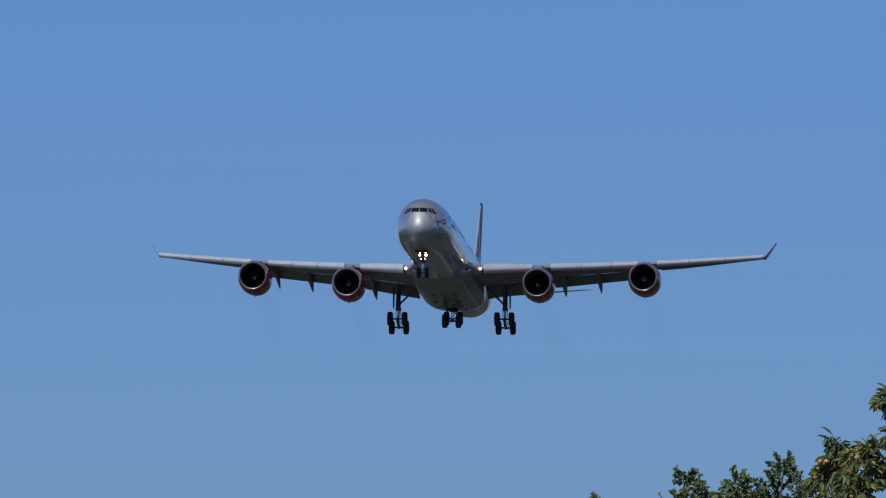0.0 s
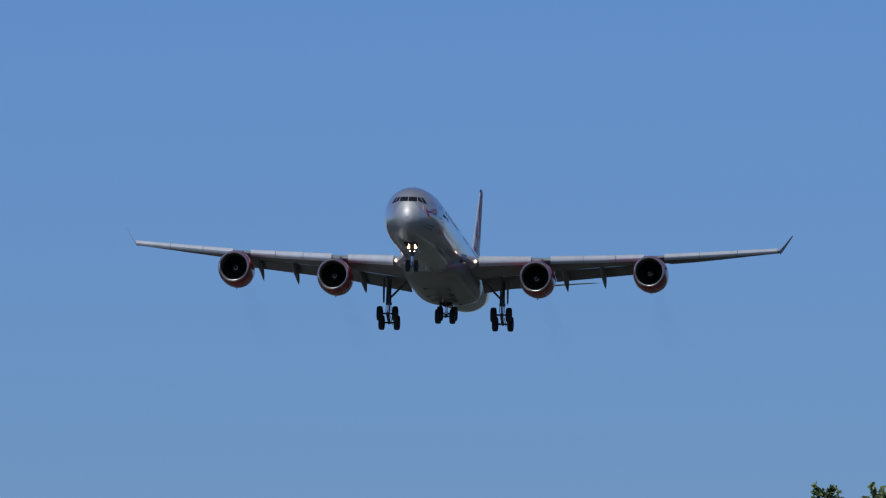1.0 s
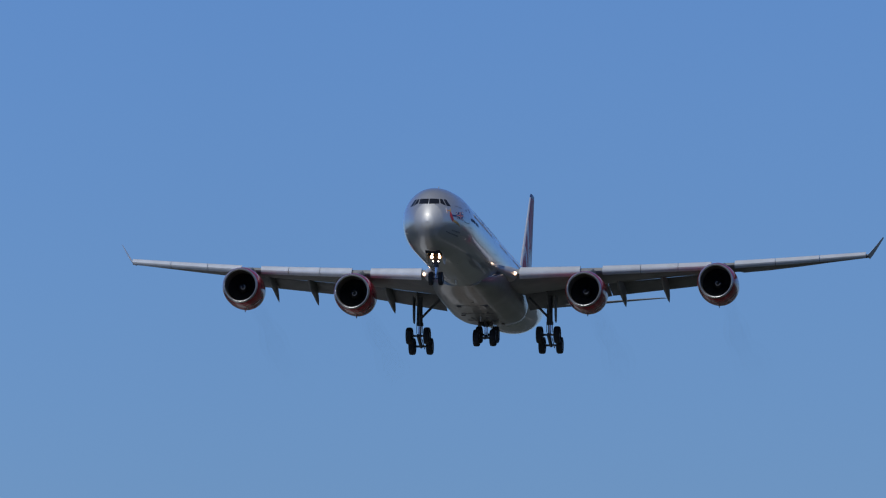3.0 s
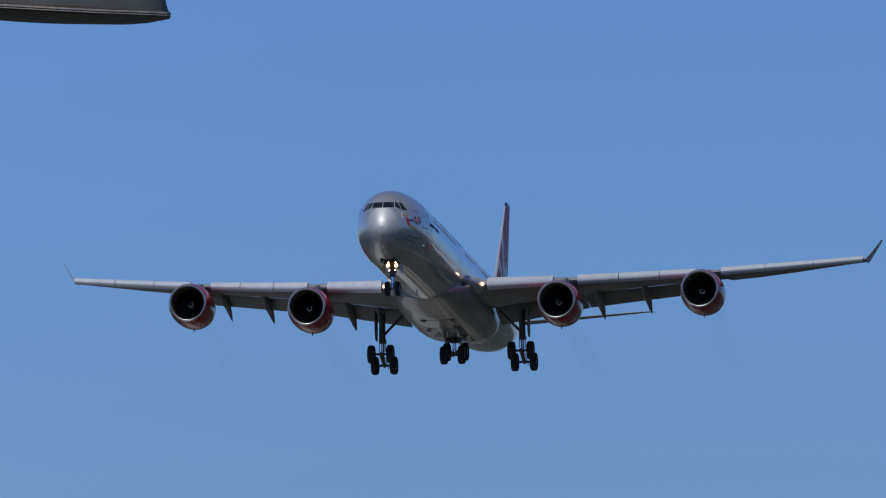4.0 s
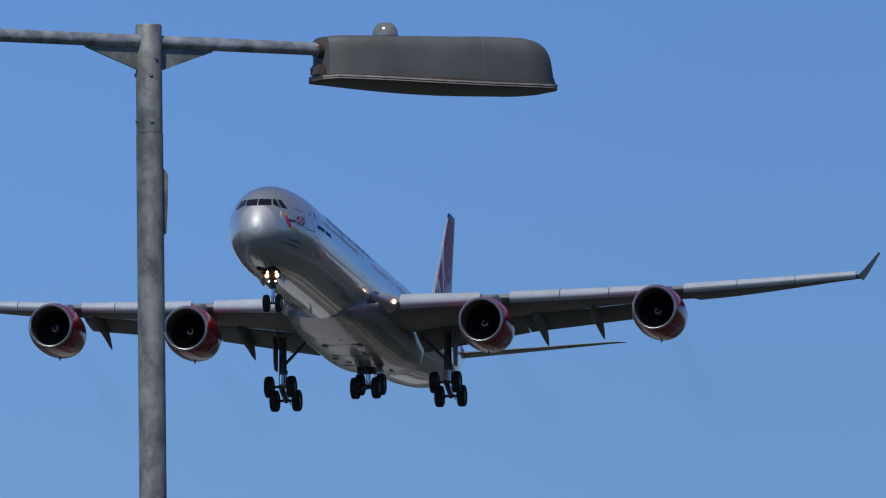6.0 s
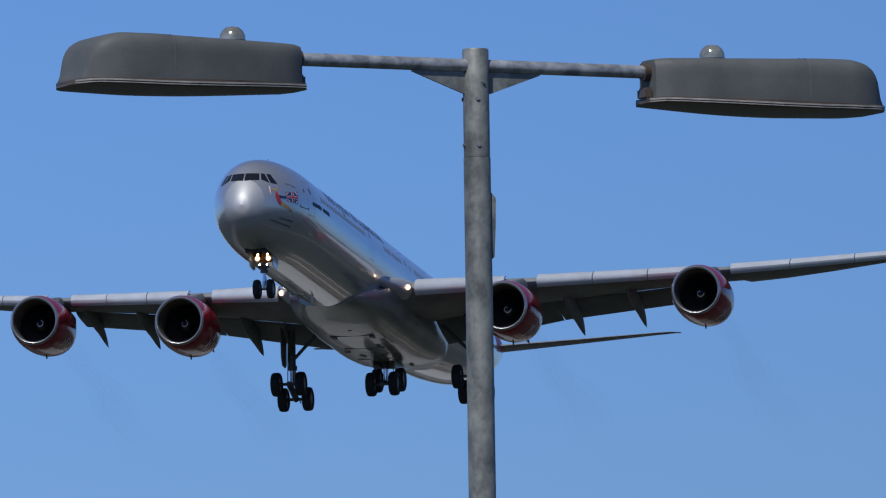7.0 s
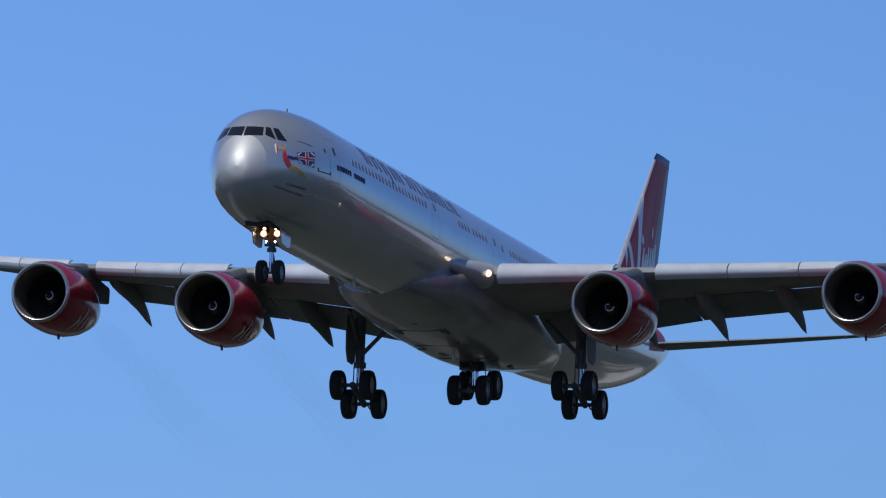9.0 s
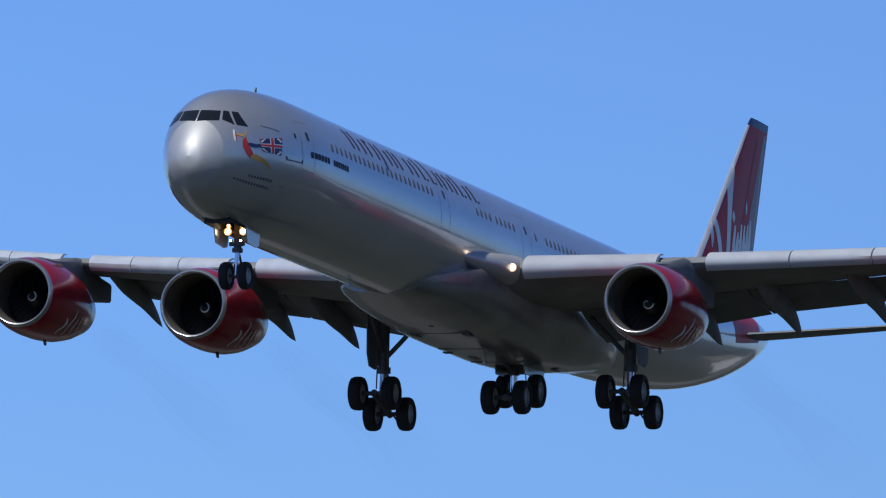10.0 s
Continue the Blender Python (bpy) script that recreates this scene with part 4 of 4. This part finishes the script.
for d in (-0.31, 0.31):
    lamp(-6.18, d, -2.74, 0.105, ng, True)
    lamp(-6.15, d * 0.88, -2.53, 0.055, ng, True)
    lamp(-6.26, d * 0.66, -3.08, 0.050, ng)
    part("gear_door", plate([(-5.5, -2.52), (-7.15, -2.60), (-7.05, -3.22), (-6.7, -3.30), (-5.8, -3.22)], 0.05, "y", (0.64 if d > 0 else -0.64)), SILVER, ng, "open nose gear door", smooth=False)
bm = loft([[(x, y, z) for y, z in ((-0.57, -2.70), (-0.57, -1.6), (0.57, -1.6), (0.57, -2.70))] for x in (-4.25, -7.25)])
bmesh.ops.delete(bm, geom=[f for f in bm.faces if f.calc_center_median().z < -2.6], context="FACES")
part("wheel_well", bm, WELL, ng, "dark open nose wheel bay", smooth=False)

# wing root landing lights and fuselage-side lights
for sd in (1, -1):
    lamp(-28.18, 3.68 * sd, -1.10, 0.115, wings[sd], True, ROOT_LIGHT)
    lamp(-25.50, 2.84 * sd, -0.95, 0.014, wings[sd], False, DIM_LIGHT)
    # rounded fillet where the wing meets the body
    rings = []
    for x, y, z, r in ((-24.6, 2.35, -0.98, 0.03), (-25.4, 2.45, -1.00, 0.22), (-26.4, 2.62, -1.03, 0.42), (-27.4, 2.86, -1.05, 0.60), (-28.3, 3.08, -1.06, 0.72), (-29.5, 3.05, -1.05, 0.86), (-31.5, 2.9, -1.05, 0.9), (-36.0, 2.8, -1.1, 0.8), (-39.5, 2.6, -1.2, 0.4)):
        rings.append([(x - 0.5 * abs(math.cos(2 * math.pi * i / 24)) * r, (y + r * math.cos(2 * math.pi * i / 24)) * sd, z + 0.75 * r * math.sin(2 * math.pi * i / 24)) for i in range(24)])
    part("root_fillet", loft(rings), FILLET, wings[sd], "smooth grey wing root fillet")


# ---- street lamp ----
def make_street_lamp():
    """Twin-arm column; local x runs along the arms."""
    post = new("street_lamp")
    tagged(post, "twin-arm galvanised street lamp with grey lanterns", "street lamp")
    top = 4.987
    arm_z = top - 0.047
    bm = turned([(0.0, 0.084), (1.2, 0.084), (1.25, 0.060), (2.2, 0.0392), (top - 0.306, 0.0378)], "z", 28, caps=True)
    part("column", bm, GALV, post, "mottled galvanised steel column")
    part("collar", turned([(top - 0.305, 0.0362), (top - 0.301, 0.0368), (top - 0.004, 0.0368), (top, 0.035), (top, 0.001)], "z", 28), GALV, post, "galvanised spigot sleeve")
    for z, a in ((top - 0.142, 250), (top - 0.142, 160), (top - 0.272, 252), (top - 0.272, 175), (top - 0.272, 5), (top - 0.095, 275)):
        c, s = math.cos(radians(a)), math.sin(radians(a))
        part("bolt", tube((0.032 * c, 0.032 * s, z), (0.0405 * c, 0.0405 * s, z), 0.006, n=6), GALV, post, smooth=False)
    part("side_plate", plate([(0.034, top - 0.405), (0.047, top - 0.420), (0.045, top - 0.50), (0.040, top - 0.585), (0.034, top - 0.59)], 0.04), GALV, post, "small flat plate strapped to the column", smooth=False)
    for d in (1, -1):
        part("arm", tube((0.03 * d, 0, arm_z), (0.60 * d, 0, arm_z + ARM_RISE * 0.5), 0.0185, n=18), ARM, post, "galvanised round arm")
        part("gusset", plate([(0.033 * d, arm_z - 0.012), (0.20 * d, arm_z - 0.014), (0.20 * d, arm_z - 0.022), (0.033 * d, arm_z - 0.082)], 0.008), GALV, post, "welded triangular gusset", smooth=False)
        # lantern: inner end at 0.49 from the column
        x0, reach = (0.545, 0.945) if d > 0 else (0.565, 0.915)
        head_z = arm_z + ARM_RISE * 0.5
        #  along, top, seam height, half depth
        prof = [(0.0, 0.034, -0.080, 0.050), (0.006, 0.036, -0.080, 0.060), (0.06, 0.038, -0.080, 0.085), (0.20, 0.040, -0.081, 0.115), (0.40, 0.044, -0.083, 0.136), (0.55, 0.048, -0.085, 0.142), (0.62, 0.048, -0.085, 0.140),
                (0.67, 0.041, -0.085, 0.132), (0.705, 0.026, -0.085, 0.118), (0.727, 0.0, -0.085, 0.102), (0.740, -0.05, -0.085, 0.09), (0.752, -0.080, -0.085, 0.085)]
        rings, low = [], []
        for k in range(41):
            u = 0.752 * (1 - (1 - k / 40) ** 1.6)
            t, seam, hd = glide(prof, u)
            ring = []
            for i in range(19):
                a = math.pi * i / 18
                c, s = math.cos(a), math.sin(a)
                ring.append(((x0 + u * reach) * d, hd * math.copysign(abs(c) ** 0.32, c), head_z + seam + (t - seam) * s ** 0.30))
            rings.append(ring)
        body = part("lantern", loft(rings), LANTERN, post, "dark grey plastic lantern")
        seam_rings, rim_rings, wall_rings, lens_rings = [], [], [], []
        for k in range(31):
            u = -0.018 + 0.784 * k / 30
            f = k / 30
            hd = 0.045 + 0.107 * math.sin(math.pi * min(1, 0.08 + f * 0.70)) ** 0.8
            e = min(1, f / 0.03, (1 - f) / 0.05) ** 0.5 if 0 < f < 1 else 0.25
            hd *= 0.35 + 0.65 * e
            seam = head_z - 0.080 - 0.008 * min(1, f * 1.5)
            deep = (0.008 + 0.010 * math.sin(math.pi * min(1, max(0, f * 0.85 + 0.12))) ** 0.8) * (0.3 + 0.7 * e)
            xx = (x0 + u * reach) * d
            sag = 0.004 * math.sin(math.pi * f) ** 2
            seam_rings.append([(xx, hd * 1.04 * sy, seam - sag + dz) for sy, dz in ((1, 0.001), (1, -0.0035), (-1, -0.0035), (-1, 0.001))])
            rim_rings.append([(xx, hd * 1.03 * sy, seam - sag + dz) for sy, dz in ((1, -0.0065), (1, -0.0090), (-1, -0.0090), (-1, -0.0065))])
            wall_rings.append([(xx, hd * 1.015 * sy, seam + dz) for sy, dz in ((1, 0.004), (1, -0.010 - sag), (-1, -0.010 - sag), (-1, 0.004))])
            lens_rings.append([(xx, hd * math.cos(math.pi * i / 16), seam - sag - 0.007 - 0.45 * deep * math.sin(math.pi * i / 16) ** 0.6) for i in range(17)])
        part("gasket_lip", loft(seam_rings), SEAM, body, "pale lip round the lantern")
        part("gasket_lip", loft(rim_rings), SEAM, body, "pale lip round the lantern")
        part("lens_tray", loft(wall_rings), LENS, body, "dark brown tray under the hood")
        part("lens", loft(lens_rings), LENS, body, "smoked lantern lens")
        band = []
        for u in (0.470, 0.475):
            t, seam, hd = glide(prof, u)
            band.append([((x0 + u * reach) * d, 1.003 * hd * math.copysign(abs(math.cos(math.pi * i / 18)) ** 0.32, math.cos(math.pi * i / 18)),
                          head_z + seam + 0.012 + (t - seam - 0.0108) * math.sin(math.pi * i / 18) ** 0.30) for i in range(19)])
        part("hood_seam", loft(band, False), LINE, body)
        part("socket", tube(((x0 - 0.018) * d, 0, head_z), ((x0 + 0.03) * d, 0, head_z), 0.026, n=18), LENS, body)
        part("hinge", block((x0 - 0.010) * d, 0, head_z - 0.062, 0.024, 0.06, 0.034, 0.006), LENS, body)
        cell = part("photocell", turned([(head_z + 0.014, 0.036), (head_z + 0.040, 0.036), (head_z + 0.042, 0.038), (head_z + 0.046, 0.038)], "z", 24, origin=((x0 + (0.206 if d > 0 else 0.190)) * d, 0, 0)), LANTERN, body, "photocell base")
        part("dome", turned([(head_z + 0.045, 0.0365), (head_z + 0.060, 0.0355), (head_z + 0.073, 0.029), (head_z + 0.082, 0.018), (head_z + 0.085, 0.001)], "z", 24, origin=((x0 + (0.206 if d > 0 else 0.190)) * d, 0, 0)), DOME, cell, "milky photocell dome")
    return post


ARM_RISE = 0.0
LAMP_AZ, LAMP_DIST, LAMP_YAW = 11.090, 32.0, 27.0
lamp_post = make_street_lamp()
a = radians(LAMP_AZ)
lamp_post.matrix_world = Matrix.Translation((-LAMP_DIST * math.cos(a), -LAMP_DIST * math.sin(a), 0)) @ Matrix.Rotation(math.atan2(math.cos(a), -math.sin(a)) + radians(LAMP_YAW), 4, "Z")


# ---- trees ----
def leaf(bm, p, along, up, ln, wd, fold=0.25):
    side = along.cross(up)
    if side.length < 1e-3:
        return
    side.normalize()
    up = side.cross(along).normalized()
    v = [bm.verts.new(p + along * (ln * f) + side * (wd * s) + up * h) for f, s, h in
         ((0, 0, 0), (0.35, 0.5, wd * fold), (0.75, 0.36, wd * fold * 0.6), (1, 0, -ln * 0.10), (0.75, -0.36, wd * fold * 0.6), (0.35, -0.5, wd * fold), (0.5, 0, 0))]
    for i, j in ((0, 1), (1, 2), (2, 3), (3, 4), (4, 5), (5, 0)):
        bm.faces.new((v[i], v[j], v[6]))


def make_tree(name, label, base, clumps, ln, wd, droop, mats, fruit, seed, count):
    """clumps: (x, y, z, radius) of leafy boughs in the tree's space."""
    rng = random.Random(seed)
    t = new(name)
    t.location = base
    tagged(t, label, "tree")
    crown = Vector((sum(c[0] for c in clumps) / len(clumps), sum(c[1] for c in clumps) / len(clumps), 0))
    fork = Vector((crown.x * 0.3, crown.y * 0.3, min(c[2] for c in clumps) * 0.42))
    bm = tube((0, 0, -0.05), fork * 0.5, 0.17, 0.14, 12)
    tube(fork * 0.5, fork, 0.14, 0.11, 12, bm)
    part("trunk", bm, BARK, t, "grey-brown bark")
    limbs = bmesh.new()
    green, yellow, balls = bmesh.new(), bmesh.new(), bmesh.new()
    for cx, cy, cz, r in clumps:
        c = Vector((cx, cy, cz))
        mid = fork.lerp(c, 0.55) + Vector((rng.uniform(-0.15, 0.15), rng.uniform(-0.15, 0.15), 0.1))
        tube(fork, mid, 0.055, 0.025, 8, limbs)
        tube(mid, c, 0.025, 0.007, 8, limbs)
        for k in range(int(34 * (r / 0.5) ** 1.6) + 8):
            d = Vector((rng.gauss(0, 1), rng.gauss(0, 1), rng.gauss(0.25, 0.9))).normalized()
            tip = c + d * r * rng.uniform(0.55, 1.05)
            tube(c + d * r * 0.1, tip, 0.005, 0.002, 5, limbs)
            for m in range(rng.randint(*count)):
                f = rng.uniform(0.3, 1.0) if r > 0.15 else rng.uniform(0.1, 1.0)
                p = c + (tip - c) * f
                out = (d + Vector((rng.uniform(-1, 1), rng.uniform(-1, 1), rng.uniform(-1, 0.8) - droop))).normalized()
                sz = rng.uniform(0.65, 1.15)
                leaf(yellow if rng.random() < mats[2] else green, p, out, Vector((rng.uniform(-1, 1.3), rng.uniform(-1, 1), rng.uniform(0.1, 1))), ln * sz, wd * sz)
            if rng.random() < fruit:
                for m in range(rng.randint(1, 3)):
                    p = c + (tip - c) * rng.uniform(0.8, 1.0) + Vector((rng.uniform(-.06, .06), rng.uniform(-.06, .06), -0.05))
                    bmesh.ops.create_icosphere(balls, subdivisions=2, radius=rng.uniform(0.017, 0.024), matrix=Matrix.Translation(p) @ Matrix.Diagonal((1, 1, 0.94, 1)))
    part("limbs", limbs, BARK, t)
    tagged(part("crown", green, mats[0], t, "dense green leaves", smooth=False), kind="stuff")
    if len(yellow.verts):
        tagged(part("yellow_leaves", yellow, mats[1], t, "scattered yellowed leaves", smooth=False), kind="stuff")
    if len(balls.verts):
        tagged(part("fruit", balls, FRUIT, t, "small orange-yellow ripening fruit"), kind="stuff")
    return t


def seen_spot(x, y, dist):
    """A place at that distance, by its offset in metres to the side of and above the first view's middle."""
    m = aim(*CAMERA_ROWS[0][1:])
    return m @ Vector((x, y, -dist))


def grove(dist, spots, jitter, seed, shift):
    rng = random.Random(seed)
    pts = [(seen_spot(x + shift[0], y + shift[1], dist + rng.uniform(-jitter, jitter)), r) for x, y, r in spots]
    mid = sum((p for p, r in pts), Vector()) / len(pts)
    base = Vector((mid.x, mid.y, 0))
    return base, [(*(p - base), r) for p, r in pts]


# offsets in metres at 100 m
SMALL = [(2.1, -2.26, 0.22), (2.45, -2.26, 0.22), (2.8, -2.24, 0.24), (3.15, -2.2, 0.26), (3.4, -2.2, 0.28), (2.12, -2.02, 0.16), (2.30, -2.16, 0.22), (2.58, -2.03, 0.18), (2.62, -2.22, 0.24), (2.98, -1.94, 0.19), (2.92, -2.15, 0.26), (3.2, -2.2, 0.3),
         (2.0, -2.45, 0.35), (2.5, -2.55, 0.4), (3.0, -2.6, 0.45), (1.30, -2.21, 0.10), (1.4, -2.6, 0.3), (2.2, -3.0, 0.6), (3.0, -3.2, 0.7)]
FRUITING = [(3.42, -1.82, 0.20), (3.36, -2.05, 0.25), (3.65, -1.86, 0.24), (3.62, -2.10, 0.28), (3.86, -1.36, 0.16), (4.01, -1.64, 0.20), (3.92, -1.95, 0.30),
            (4.25, -1.20, 0.32), (4.4, -1.6, 0.4), (4.3, -2.2, 0.45), (4.8, -1.3, 0.45), (5.0, -1.9, 0.55), (3.8, -2.5, 0.4), (4.4, -2.8, 0.6), (5.3, -2.6, 0.6), (4.6, -3.4, 0.7)]
b, c = grove(101.5, SMALL, 0.5, 5, (0.03, -0.04))
make_tree("hedge_tree", "bushy green tree with small oval leaves", b, c, 0.046, 0.030, 0.1, (LEAF_SMALL, LEAF_YELLOW, 0.01), 0.0, 11, (24, 36))
b, c = grove(99.5, FRUITING, 0.5, 6, (0.0, 0.03))
make_tree("fruit_tree", "fruit tree with drooping leaves and orange fruit", b, c, 0.115, 0.034, 1.1, (LEAF, LEAF_YELLOW, 0.17), 0.34, 12, (14, 22))


def motions():
    walk(plane, [(t, pose(x, y, z, rx, ry, rz)) for t, x, y, z, rx, ry, rz in FLIGHT_ROWS])


motions()
